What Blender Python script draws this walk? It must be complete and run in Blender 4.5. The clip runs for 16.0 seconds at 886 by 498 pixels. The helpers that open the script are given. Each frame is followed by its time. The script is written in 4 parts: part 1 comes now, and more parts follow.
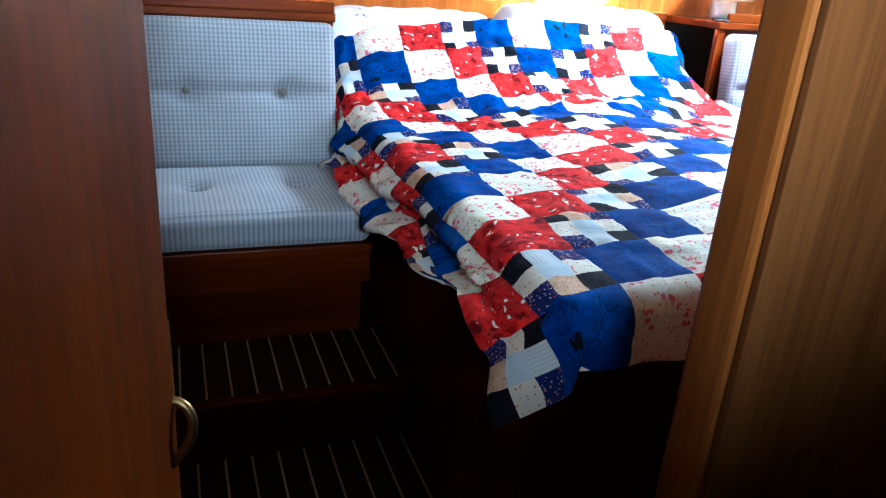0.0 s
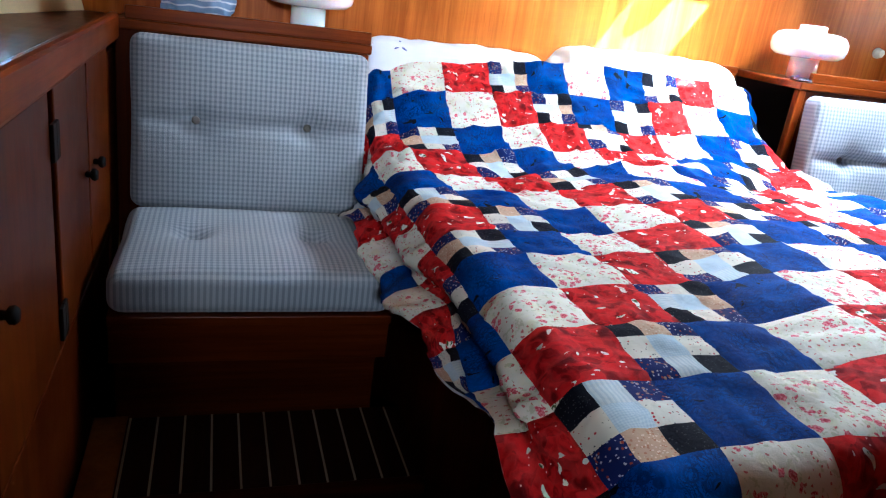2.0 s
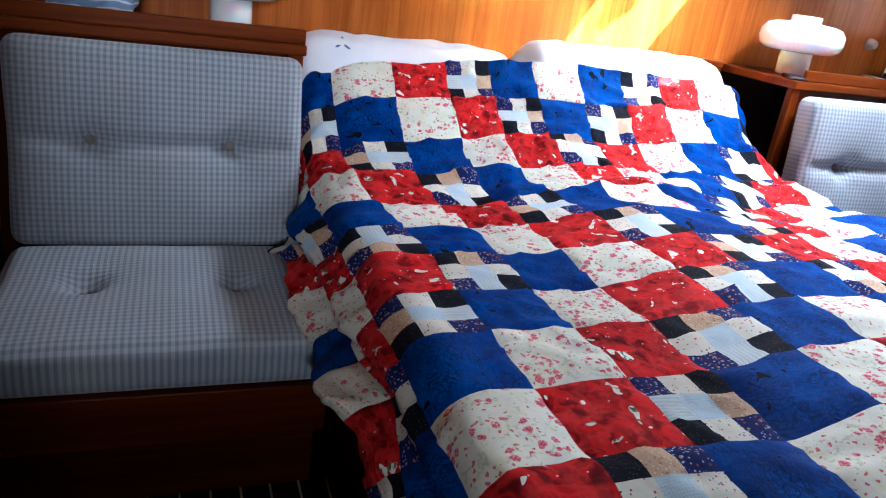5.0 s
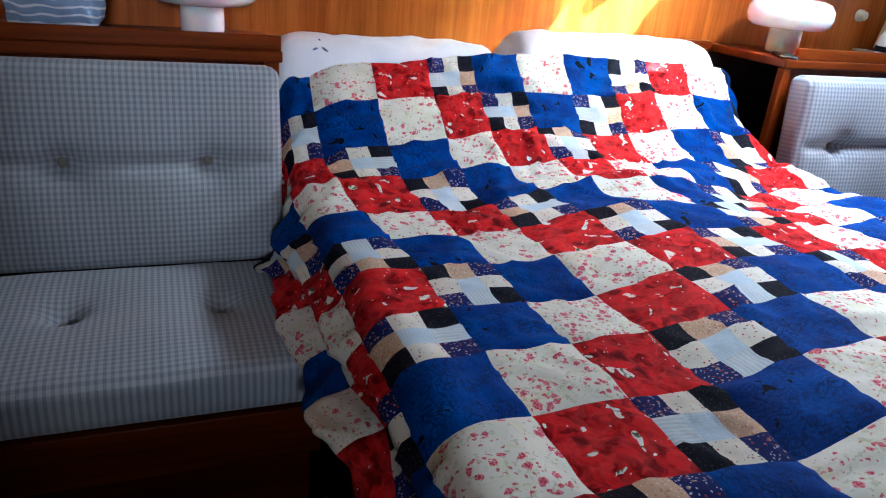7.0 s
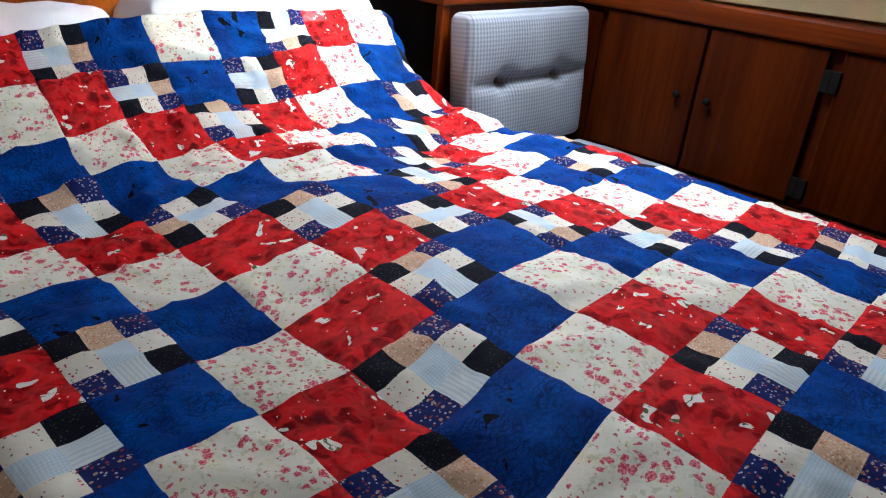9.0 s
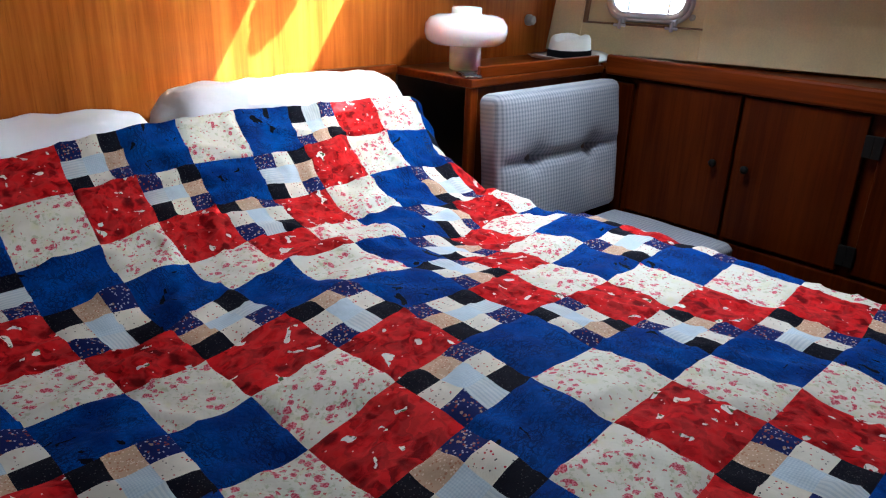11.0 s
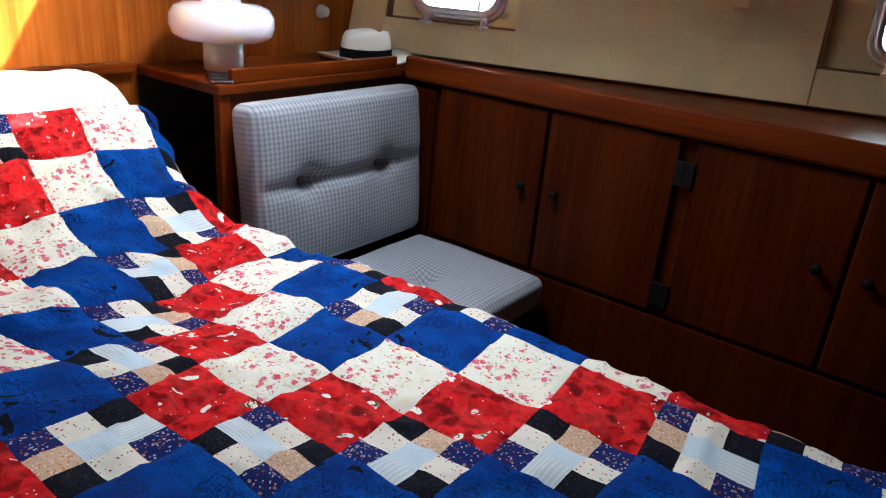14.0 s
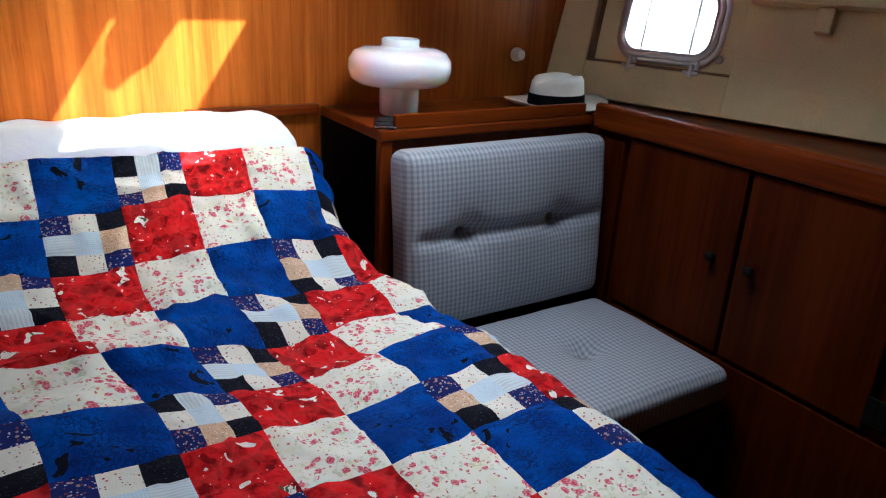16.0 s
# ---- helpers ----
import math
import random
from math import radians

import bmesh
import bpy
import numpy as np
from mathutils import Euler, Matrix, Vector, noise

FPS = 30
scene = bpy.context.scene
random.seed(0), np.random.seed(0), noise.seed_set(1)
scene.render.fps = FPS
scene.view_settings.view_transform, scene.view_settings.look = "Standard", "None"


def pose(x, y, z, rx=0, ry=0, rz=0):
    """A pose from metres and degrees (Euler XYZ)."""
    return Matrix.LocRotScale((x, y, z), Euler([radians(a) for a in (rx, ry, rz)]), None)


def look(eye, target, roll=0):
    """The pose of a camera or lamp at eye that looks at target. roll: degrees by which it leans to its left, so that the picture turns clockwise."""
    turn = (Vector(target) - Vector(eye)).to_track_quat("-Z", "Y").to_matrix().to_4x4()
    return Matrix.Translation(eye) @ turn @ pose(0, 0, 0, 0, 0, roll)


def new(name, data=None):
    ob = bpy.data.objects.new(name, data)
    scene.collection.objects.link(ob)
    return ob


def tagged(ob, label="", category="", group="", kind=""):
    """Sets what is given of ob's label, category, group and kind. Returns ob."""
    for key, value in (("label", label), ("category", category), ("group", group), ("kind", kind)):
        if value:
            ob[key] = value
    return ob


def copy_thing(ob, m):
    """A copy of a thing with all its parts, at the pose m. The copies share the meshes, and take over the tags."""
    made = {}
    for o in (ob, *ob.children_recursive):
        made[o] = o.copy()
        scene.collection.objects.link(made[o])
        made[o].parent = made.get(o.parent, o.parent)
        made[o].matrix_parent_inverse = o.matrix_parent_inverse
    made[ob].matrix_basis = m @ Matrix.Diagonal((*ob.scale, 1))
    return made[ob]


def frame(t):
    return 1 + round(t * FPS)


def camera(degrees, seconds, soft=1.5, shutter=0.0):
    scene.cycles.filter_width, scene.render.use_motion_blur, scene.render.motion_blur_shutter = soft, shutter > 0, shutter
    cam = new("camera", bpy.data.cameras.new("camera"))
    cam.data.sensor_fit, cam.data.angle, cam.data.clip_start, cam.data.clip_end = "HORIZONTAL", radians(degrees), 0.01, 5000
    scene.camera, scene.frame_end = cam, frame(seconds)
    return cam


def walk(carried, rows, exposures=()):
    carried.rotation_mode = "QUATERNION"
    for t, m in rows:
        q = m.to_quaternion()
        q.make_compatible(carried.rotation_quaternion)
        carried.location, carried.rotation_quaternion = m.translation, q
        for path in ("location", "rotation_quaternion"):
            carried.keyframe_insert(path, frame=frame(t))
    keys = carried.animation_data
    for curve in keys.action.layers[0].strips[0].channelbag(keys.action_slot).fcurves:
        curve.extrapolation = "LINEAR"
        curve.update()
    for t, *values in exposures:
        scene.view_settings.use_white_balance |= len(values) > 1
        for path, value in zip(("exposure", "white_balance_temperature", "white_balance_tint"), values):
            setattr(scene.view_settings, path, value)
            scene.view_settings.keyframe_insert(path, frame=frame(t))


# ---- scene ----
cam = camera(63.3, 16.0, soft=1.2)
PATH = [
    (0, (-1.26, 0.013, 1.212), (-0.583, 1.748, 0.481), 4.3),
    (0.5, (-1.232, 0.063, 1.213), (-0.548, 1.801, 0.5), 4.9),
    (1, (-1.212, 0.141, 1.221), (-0.698, 1.943, 0.522), 5.4),
    (1.5, (-1.212, 0.207, 1.226), (-0.723, 2.017, 0.529), 6.8),
    (2, (-1.179, 0.317, 1.213), (-0.566, 2.1, 0.547), 7.9),
    (2.5, (-1.158, 0.452, 1.219), (-0.469, 2.193, 0.517), 8.4),
    (3, (-1.133, 0.524, 1.222), (-0.337, 2.203, 0.482), 8.1),
    (3.5, (-1.125, 0.55, 1.236), (-0.346, 2.235, 0.492), 7.6),
    (4, (-1.11, 0.553, 1.251), (-0.387, 2.282, 0.551), 5.2),
    (4.5, (-1.083, 0.57, 1.26), (-0.409, 2.299, 0.513), 7.2),
    (4.7, (-1.071, 0.593, 1.261), (-0.37, 2.321, 0.539), 8.4),
    (6.8, (-1.036, 0.677, 1.289), (-0.305, 2.381, 0.538), 6.1),
    (7, (-1.031, 0.68, 1.298), (-0.316, 2.383, 0.53), 5.7),
    (7.5, (-0.981, 0.734, 1.316), (-0.042, 2.285, 0.471), 7.5),
    (8, (-0.918, 0.809, 1.331), (0.211, 2.196, 0.436), 6.6),
    (8.5, (-0.881, 0.853, 1.339), (0.433, 2.087, 0.473), 5.5),
    (8.7, (-0.867, 0.865, 1.338), (0.479, 2.056, 0.46), 5.6),
    (10.8, (-0.794, 0.894, 1.386), (0.471, 2.251, 0.639), 2.7),
    (11, (-0.794, 0.899, 1.401), (0.501, 2.232, 0.663), 2.0),
    (11.5, (-0.744, 0.913, 1.401), (0.564, 2.223, 0.645), 3.3),
    (12, (-0.632, 0.913, 1.4), (0.765, 2.116, 0.625), 4.9),
    (12.5, (-0.523, 0.91, 1.407), (0.899, 2.088, 0.641), 5.3),
    (13, (-0.442, 0.914, 1.406), (0.944, 2.133, 0.635), 4.8),
    (13.5, (-0.39, 0.932, 1.411), (1.028, 2.128, 0.663), 4.5),
    (14, (-0.294, 0.953, 1.411), (1.21, 2.034, 0.657), 5.0),
    (14.5, (-0.239, 0.979, 1.413), (1.153, 2.239, 0.725), 3.6),
    (15, (-0.178, 0.98, 1.417), (1.126, 2.324, 0.716), 2.2),
    (15.5, (-0.124, 0.955, 1.425), (1.003, 2.466, 0.757), 2.4),
    (16, (-0.02, 0.927, 1.43), (1.008, 2.488, 0.719), 3.1),
]
EXPOSURES = [(0.0, 5.85, 4800, -2), (1.0, 5.6, 5000, 1), (2.0, 5.25, 5150, 5), (4.5, 4.75, 5300, 9), (7.0, 4.3, 5350, 10), (8.5, 4.05, 5750, 9), (11.0, 3.4, 5650, 10), (12.5, 3.1, 5800, 10), (14.0, 3.3, 5900, 10), (16.0, 2.75, 5700, 10)]
walk(cam, [(t, look(eye, target, roll)) for t, eye, target, roll in PATH], EXPOSURES)

# ---- world, sun, lamps ----
world = bpy.data.worlds.new("sky")
scene.world = world
world.use_nodes = True
wn = world.node_tree
sky = wn.nodes.new("ShaderNodeTexSky")
sky.sky_type, sky.sun_disc = "NISHITA", False
SUN_WAY = Vector((-0.46, 0.53, -0.71)).normalized()      # the way the sunlight travels
sky.sun_elevation = math.asin(-SUN_WAY.z)
sky.sun_rotation = math.atan2(-SUN_WAY.x, -SUN_WAY.y)
wn.links.new(sky.outputs["Color"], wn.nodes["Background"].inputs["Color"])
wn.nodes["Background"].inputs["Strength"].default_value = 0.12

sun = new("sun", bpy.data.lights.new("sun", "SUN"))
sun.data.energy, sun.data.angle, sun.data.color = 5.0, radians(0.5), (1.0, 0.93, 0.80)
sun.matrix_world = look((0, 0, 0), SUN_WAY)


def sky_lamp(name, centre, target, sx, sy, power, color, spread):
    """An area lamp standing in for daylight, aimed at target and narrowed by spread."""
    lamp = new(name, bpy.data.lights.new(name, "AREA"))
    lamp.data.shape, lamp.data.size, lamp.data.size_y = "RECTANGLE", sx, sy
    lamp.data.energy, lamp.data.color = power, color
    lamp.data.spread = radians(spread)
    lamp.matrix_world = look(centre, target)
    return lamp


CEIL = 1.92
sky_lamp("daylight_hatch", (0.835, 2.035, CEIL + 0.01), (0.20, 1.34, 0), 0.34, 0.46, 1.24, (0.96, 0.96, 0.97), 146)
# added fill lamp, no source known: brightens door leaf, panel and quilt hem
sky_lamp("lobby_fill", (-1.14, -1.13, 1.62), (-0.86, 0.70, 1.70), 0.5, 0.26, 0.37, (0.97, 0.95, 0.94), 60)

# ---- materials ----


class Net:
    """A small helper round one material's node tree."""

    def __init__(self, name):
        self.mat = bpy.data.materials.new(name)
        self.mat.use_nodes = True
        self.tree = self.mat.node_tree
        self.bsdf = self.tree.nodes["Principled BSDF"]

    def node(self, kind, values=None, **settings):
        n = self.tree.nodes.new(kind)
        for k, v in settings.items():
            setattr(n, k, v)
        for k, v in (values or {}).items():
            if isinstance(v, bpy.types.NodeSocket):
                self.tree.links.new(v, n.inputs[k])
            else:
                n.inputs[k].default_value = v
        return n

    def math(self, op, a, b=0.0, c=0.0):
        return self.node("ShaderNodeMath", {0: a, 1: b, 2: c}, operation=op).outputs[0]

    def mix(self, f, a, b, blend="MIX"):
        n = self.node("ShaderNodeMix", {0: f}, data_type="RGBA", blend_type=blend)
        for i, v in ((6, a), (7, b)):
            if isinstance(v, bpy.types.NodeSocket):
                self.tree.links.new(v, n.inputs[i])
            else:
                n.inputs[i].default_value = (*v[:3], 1)
        return n.outputs[2]

    def step(self, v, lo, hi):
        return self.node("ShaderNodeMapRange", {0: v, 1: lo, 2: hi}, interpolation_type="SMOOTHSTEP").outputs[0]

    def coords(self, kind="Object", scale=(1, 1, 1), turn=0.0, shuffle=False):
        c = self.node("ShaderNodeTexCoord").outputs[kind]
        if shuffle:
            r = self.node("ShaderNodeObjectInfo").outputs["Random"]
            off = self.node("ShaderNodeCombineXYZ", {0: self.math("MULTIPLY", r, 37.0), 1: self.math("MULTIPLY", r, 91.0), 2: 0.0}).outputs[0]
            c = self.node("ShaderNodeVectorMath", {0: c, 1: off}, operation="ADD").outputs[0]
        return self.node("ShaderNodeMapping", {0: c, 2: (0, 0, turn), 3: scale}).outputs[0]

    def noise(self, vec, scale, detail=3.0, rough=0.5, distort=0.0):
        return self.node("ShaderNodeTexNoise", {"Vector": vec, "Scale": scale, "Detail": detail, "Roughness": rough, "Distortion": distort}).outputs[0]

    def voronoi(self, vec, scale, feature="F1", rand=1.0):
        return self.node("ShaderNodeTexVoronoi", {"Vector": vec, "Scale": scale, "Randomness": rand}, feature=feature)

    def done(self, color, rough, bump=None, strength=0.3, distance=0.002, metal=0.0, **more):
        for k, v in (("Base Color", color), ("Roughness", rough), ("Metallic", metal), *more.items()):
            k = k.replace("_", " ")
            if isinstance(v, bpy.types.NodeSocket):
                self.tree.links.new(v, self.bsdf.inputs[k])
            else:
                self.bsdf.inputs[k].default_value = (*v[:3], 1) if isinstance(v, tuple) else v
        if bump is not None:
            b = self.node("ShaderNodeBump", {"Height": bump, "Strength": strength, "Distance": distance})
            self.tree.links.new(b.outputs[0], self.bsdf.inputs["Normal"])
        return self.mat


def wood(name, axis, dark, light, rough=0.34, gloss=0.08):
    """Varnished veneer with its grain along one axis."""
    n = Net(name)
    long = {"x": (2.5, 70, 70), "y": (70, 2.5, 70), "z": (70, 70, 2.5)}[axis]
    wide = {"x": (0.7, 9, 9), "y": (9, 0.7, 9), "z": (9, 9, 0.7)}[axis]
    grain = n.noise(n.coords(scale=long), 1.0, 5, 0.6, 0.3)
    bands = n.noise(n.coords(scale=wide), 1.0, 3, 0.5, 0.8)
    pores = n.noise(n.coords(scale=tuple(v * 4 for v in long)), 1.0, 2)
    f = n.math("ADD", n.math("MULTIPLY", grain, 0.55), n.math("MULTIPLY", bands, 0.6))
    col = n.mix(n.step(f, 0.38, 0.80), dark, light)
    col = n.mix(n.math("MULTIPLY", n.step(pores, 0.58, 0.72), 0.35), col, tuple(v * 0.45 for v in dark))
    r = n.math("ADD", n.math("MULTIPLY", n.noise(n.coords(scale=(1, 1, 1)), 14), 0.14), rough - 0.07)
    return n.done(col, r, grain, 0.10, 0.0008, Coat_Weight=0.0, Specular_IOR_Level=gloss)


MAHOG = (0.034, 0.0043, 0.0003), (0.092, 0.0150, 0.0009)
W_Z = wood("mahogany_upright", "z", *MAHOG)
# lit copy of the same mahogany, brighter for tops, rails and locker posts
MAHOG_LIT = (0.085, 0.0125, 0.0012), (0.215, 0.040, 0.0035)
W_X = wood("mahogany_lit_across", "x", *MAHOG_LIT)
W_Y = wood("mahogany_lit_along", "y", *MAHOG_LIT)
# shaded copy for plinths, seat boards and step: low light put into colour
W_LOW = wood("mahogany_shaded_across", "x", *MAHOG)
W_LIT_Z = wood("mahogany_lit_upright", "z", *MAHOG_LIT)
W_HEAD = wood("teak_veneer_upright", "z", (0.25, 0.050, 0.005), (0.50, 0.140, 0.018), 0.36)
W_POST = wood("teak_post_upright", "z", (0.20, 0.062, 0.010), (0.34, 0.115, 0.020), 0.36)
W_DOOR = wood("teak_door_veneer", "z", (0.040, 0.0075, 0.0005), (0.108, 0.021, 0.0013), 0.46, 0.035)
W_PANEL = wood("brown_teak_panel", "z", (0.085, 0.028, 0.007), (0.20, 0.078, 0.020), 0.30)
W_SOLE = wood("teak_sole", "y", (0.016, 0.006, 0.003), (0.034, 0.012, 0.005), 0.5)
W_HOLLY = wood("holly_strip", "y", (0.42, 0.32, 0.20), (0.6, 0.48, 0.32), 0.4)


def plain(name, color, rough, spot=0.12, metal=0.0, scale=30.0, **more):
    n = Net(name)
    big = n.noise(n.coords(), scale * 0.12, 3)
    fine = n.noise(n.coords(), scale * 6, 3)
    f = n.math("ADD", n.math("MULTIPLY", big, 0.7), n.math("MULTIPLY", fine, 0.3))
    col = n.mix(n.step(f, 0.3, 0.7), tuple(v * (1 - spot) for v in color), tuple(min(1, v * (1 + spot)) for v in color))
    r = n.math("ADD", n.math("MULTIPLY", big, 0.1), rough - 0.05)
    return n.done(col, r, fine, 0.08, 0.0006, metal, **more)


LINER = plain("cream_liner", (0.90, 0.74, 0.40), 0.6)
CEILING = plain("tan_headliner", (0.26, 0.21, 0.15), 0.8)
CHROME = plain("chrome", (0.94, 0.95, 0.97), 0.30, 0.04, 0.9)
BRASS = plain("aged_brass", (0.42, 0.30, 0.13), 0.34, 0.2, 1.0)
BRONZE = plain("dark_bronze", (0.007, 0.006, 0.005), 0.65, 0.2, 0.0, Specular_IOR_Level=0.12)
OPAL = plain("opal_glass", (0.92, 0.91, 0.89), 0.08, 0.01, 0.0, Subsurface_Weight=0.35, Coat_Weight=0.5)
IVORY = plain("ivory_plastic", (0.68, 0.66, 0.58), 0.35)
BLACK = plain("black_plastic", (0.012, 0.012, 0.014), 0.25)
SILVER = plain("silver_trim", (0.6, 0.6, 0.62), 0.25, 0.05, 1.0)
STRAW = plain("pale_straw", (0.90, 0.87, 0.78), 0.8, 0.1, scale=60)
RIBBON = plain("black_ribbon", (0.005, 0.005, 0.006), 0.8, Specular_IOR_Level=0.08)
# brown of the dirty joint, also used to paint the recess shadow
EDGE = plain("brown_joint_and_shade", (0.24, 0.13, 0.055), 0.7, 0.3)
BUTTON = plain("button_cloth", (0.22, 0.20, 0.17), 0.8)
# near-black brown: the shade inside the lockers, put into the colour
SHADE_IN = plain("locker_inner_shade", (0.03, 0.018, 0.012), 0.7)


def cotton(n, col, rough=0.85, strength=0.25):
    v = n.coords("UV")
    weave = n.math("ADD", n.math("MULTIPLY", n.noise(v, 900, 2), 0.3), n.math("MULTIPLY", n.noise(v, 26, 4, 0.55, 0.6), 2.0))
    return n.done(col, rough, weave, 0.6, 0.003, Specular_IOR_Level=0.08)


def linen():
    n = Net("white_pillow_linen")
    v = n.coords("Object")
    f = n.noise(v, 9, 4)
    h = n.math("ADD", n.math("MULTIPLY", n.noise(v, 400, 2), 0.15), n.noise(v, 14, 4, 0.55, 0.5))
    return n.done(n.mix(f, (0.74, 0.77, 0.84), (0.86, 0.87, 0.90)), 0.85, h, 0.35, 0.006)


def floral():
    """Cream cotton with clusters of small pink roses, red buds and pale leaves."""
    n = Net("cream_rose_print")
    v = n.coords("UV", shuffle=True)
    stir = n.node("ShaderNodeVectorMath", {0: n.node("ShaderNodeTexNoise", {"Vector": v, "Scale": 190.0}).outputs[1], "Scale": 0.008}, operation="SCALE").outputs[0]
    warp = n.node("ShaderNodeVectorMath", {0: v, 1: stir}, operation="ADD").outputs[0]
    rose = n.voronoi(warp, 68)
    bud = n.voronoi(warp, 120)
    pick = n.node("ShaderNodeSeparateColor", {0: rose.outputs["Color"]})
    pick2 = n.node("ShaderNodeSeparateColor", {0: bud.outputs["Color"]})
    cluster = n.voronoi(v, 26)
    keep = n.math("LESS_THAN", cluster.outputs["Distance"], 0.50)
    near = n.math("LESS_THAN", cluster.outputs["Distance"], 0.66)
    base = n.mix(n.step(n.noise(v, 40, 3), 0.50, 0.72), (0.72, 0.705, 0.60), (0.69, 0.68, 0.49))
    leaf = n.math("MULTIPLY", n.step(n.noise(warp, 130, 2), 0.56, 0.63), n.math("MULTIPLY", near, 0.55))
    col = n.mix(leaf, base, (0.40, 0.43, 0.24))
    dot = n.math("MULTIPLY", n.math("LESS_THAN", bud.outputs["Distance"], 0.27), n.math("GREATER_THAN", pick2.outputs[0], 0.62))
    col = n.mix(n.math("MULTIPLY", dot, 0.85), col, (0.46, 0.05, 0.06))
    petal = n.mix(n.step(n.noise(v, 330, 2), 0.42, 0.60), (0.50, 0.022, 0.060), (0.74, 0.26, 0.30))
    heart = n.mix(n.step(rose.outputs["Distance"], 0.20, 0.05), petal, (0.42, 0.015, 0.04))
    size = n.math("ADD", n.math("MULTIPLY", pick.outputs[0], 0.22), 0.28)
    return cotton(n, n.mix(n.math("MULTIPLY", n.math("LESS_THAN", rose.outputs["Distance"], size), n.math("MULTIPLY", keep, 0.95)), col, heart))


def poppies():
    """Red cotton crowded with large poppies, white gaps and green stems."""
    n = Net("red_poppy_print")
    v = n.coords("UV", shuffle=True)
    shift = n.node("ShaderNodeVectorMath", {0: n.node("ShaderNodeTexNoise", {"Vector": v, "Scale": 30.0, "Detail": 2.0}).outputs[1], "Scale": 0.040}, operation="SCALE").outputs[0]
    w = n.node("ShaderNodeVectorMath", {0: v, 1: shift}, operation="ADD").outputs[0]
    head = n.voronoi(w, 19)
    petal = n.voronoi(w, 41)
    rim = n.voronoi(w, 19, "DISTANCE_TO_EDGE").outputs["Distance"]
    fold = n.noise(w, 46, 3, 0.5, 0.9)
    pick = n.node("ShaderNodeSeparateColor", {0: head.outputs["Color"]})
    tone = n.node("ShaderNodeSeparateColor", {0: petal.outputs["Color"]})
    shade = n.math("ADD", n.math("MULTIPLY", tone.outputs[0], 0.55), n.math("MULTIPLY", n.step(fold, 0.32, 0.66), 0.45))
    col = n.mix(n.step(shade, 0.10, 0.85), (0.17, 0.001, 0.003), (0.62, 0.010, 0.012))
    col = n.mix(n.math("MULTIPLY", n.step(petal.outputs["Distance"], 0.42, 0.66), 0.30), col, (0.62, 0.045, 0.040))
    eye = n.math("MULTIPLY", n.step(head.outputs["Distance"], 0.36, 0.12), n.math("GREATER_THAN", pick.outputs[0], 0.35))
    col = n.mix(n.math("MULTIPLY", eye, 0.85), col, (0.075, 0.001, 0.003))
    room = n.math("GREATER_THAN", n.noise(v, 32, 1, 0.4, 0.6), 0.665)
    gap = n.math("MULTIPLY", room, n.math("LESS_THAN", rim, 0.17))
    blade = n.noise(w, 64, 2, 0.5, 1.2)
    ground = n.mix(n.step(blade, 0.55, 0.63), (0.78, 0.77, 0.68), (0.08, 0.13, 0.045))
    col = n.mix(gap, col, ground)
    fleck = n.voronoi(v, 120)
    few = n.node("ShaderNodeSeparateColor", {0: fleck.outputs["Color"]}).outputs[2]
    col = n.mix(n.math("MULTIPLY", n.math("LESS_THAN", fleck.outputs["Distance"], 0.15), n.math("GREATER_THAN", few, 0.97)), col, (0.8, 0.55, 0.48))
    return cotton(n, col)


def toile():
    """Royal-blue cotton with a darker engraved print and a few black figures."""
    n = Net("blue_toile_print")
    v = n.coords("UV", shuffle=True)
    line = n.noise(v, 95, 4, 0.65, 2.2)
    edge = n.math("ABSOLUTE", n.math("SUBTRACT", line, 0.5))
    scroll = n.node("ShaderNodeTexWave", {"Vector": v, "Scale": 30.0, "Distortion": 14.0, "Detail": 2.0, "Detail Scale": 1.2}).outputs[1]
    cells = n.voronoi(v, 34)
    rings = n.math("ABSOLUTE", n.math("SUBTRACT", cells.outputs["Distance"], 0.33))
    patch = n.step(n.noise(v, 20, 2), 0.40, 0.58)
    marks = n.math("MAXIMUM", n.step(edge, 0.050, 0.015), n.math("MAXIMUM", n.math("MULTIPLY", n.step(scroll, 0.74, 0.86), 0.7), n.math("MULTIPLY", n.step(rings, 0.06, 0.02), 0.8)))
    ink = n.math("MULTIPLY", marks, n.math("ADD", n.math("MULTIPLY", patch, 0.50), 0.42))
    tone = n.mix(n.step(n.noise(v, 12, 3), 0.3, 0.7), (0.001, 0.028, 0.19), (0.001, 0.070, 0.34))
    col = n.mix(ink, tone, (0.001, 0.010, 0.065))
    shape = n.noise(v, 19, 2, 0.5, 1.6)
    col = n.mix(n.step(shape, 0.675, 0.69), col, (0.003, 0.004, 0.010))
    return cotton(n, col)


def speckle(name, base, inks, scale, size):
    """Small-figured cotton: dots of several inks on one ground."""
    n = Net(name)
    v = n.coords("UV", shuffle=True)
    col = n.mix(n.noise(v, 30, 2), tuple(c * 0.92 for c in base), base)
    for i, (ink, keep) in enumerate(inks):
        d = n.voronoi(n.node("ShaderNodeMapping", {0: v, 1: (i * 3.1, i * 1.7, 0)}).outputs[0], scale * (1 + 0.37 * i))
        pick = n.node("ShaderNodeSeparateColor", {0: d.outputs["Color"]}).outputs[i % 3]
        col = n.mix(n.math("MULTIPLY", n.math("LESS_THAN", d.outputs["Distance"], size), n.math("GREATER_THAN", pick, 1 - keep)), col, ink)
    return cotton(n, col)


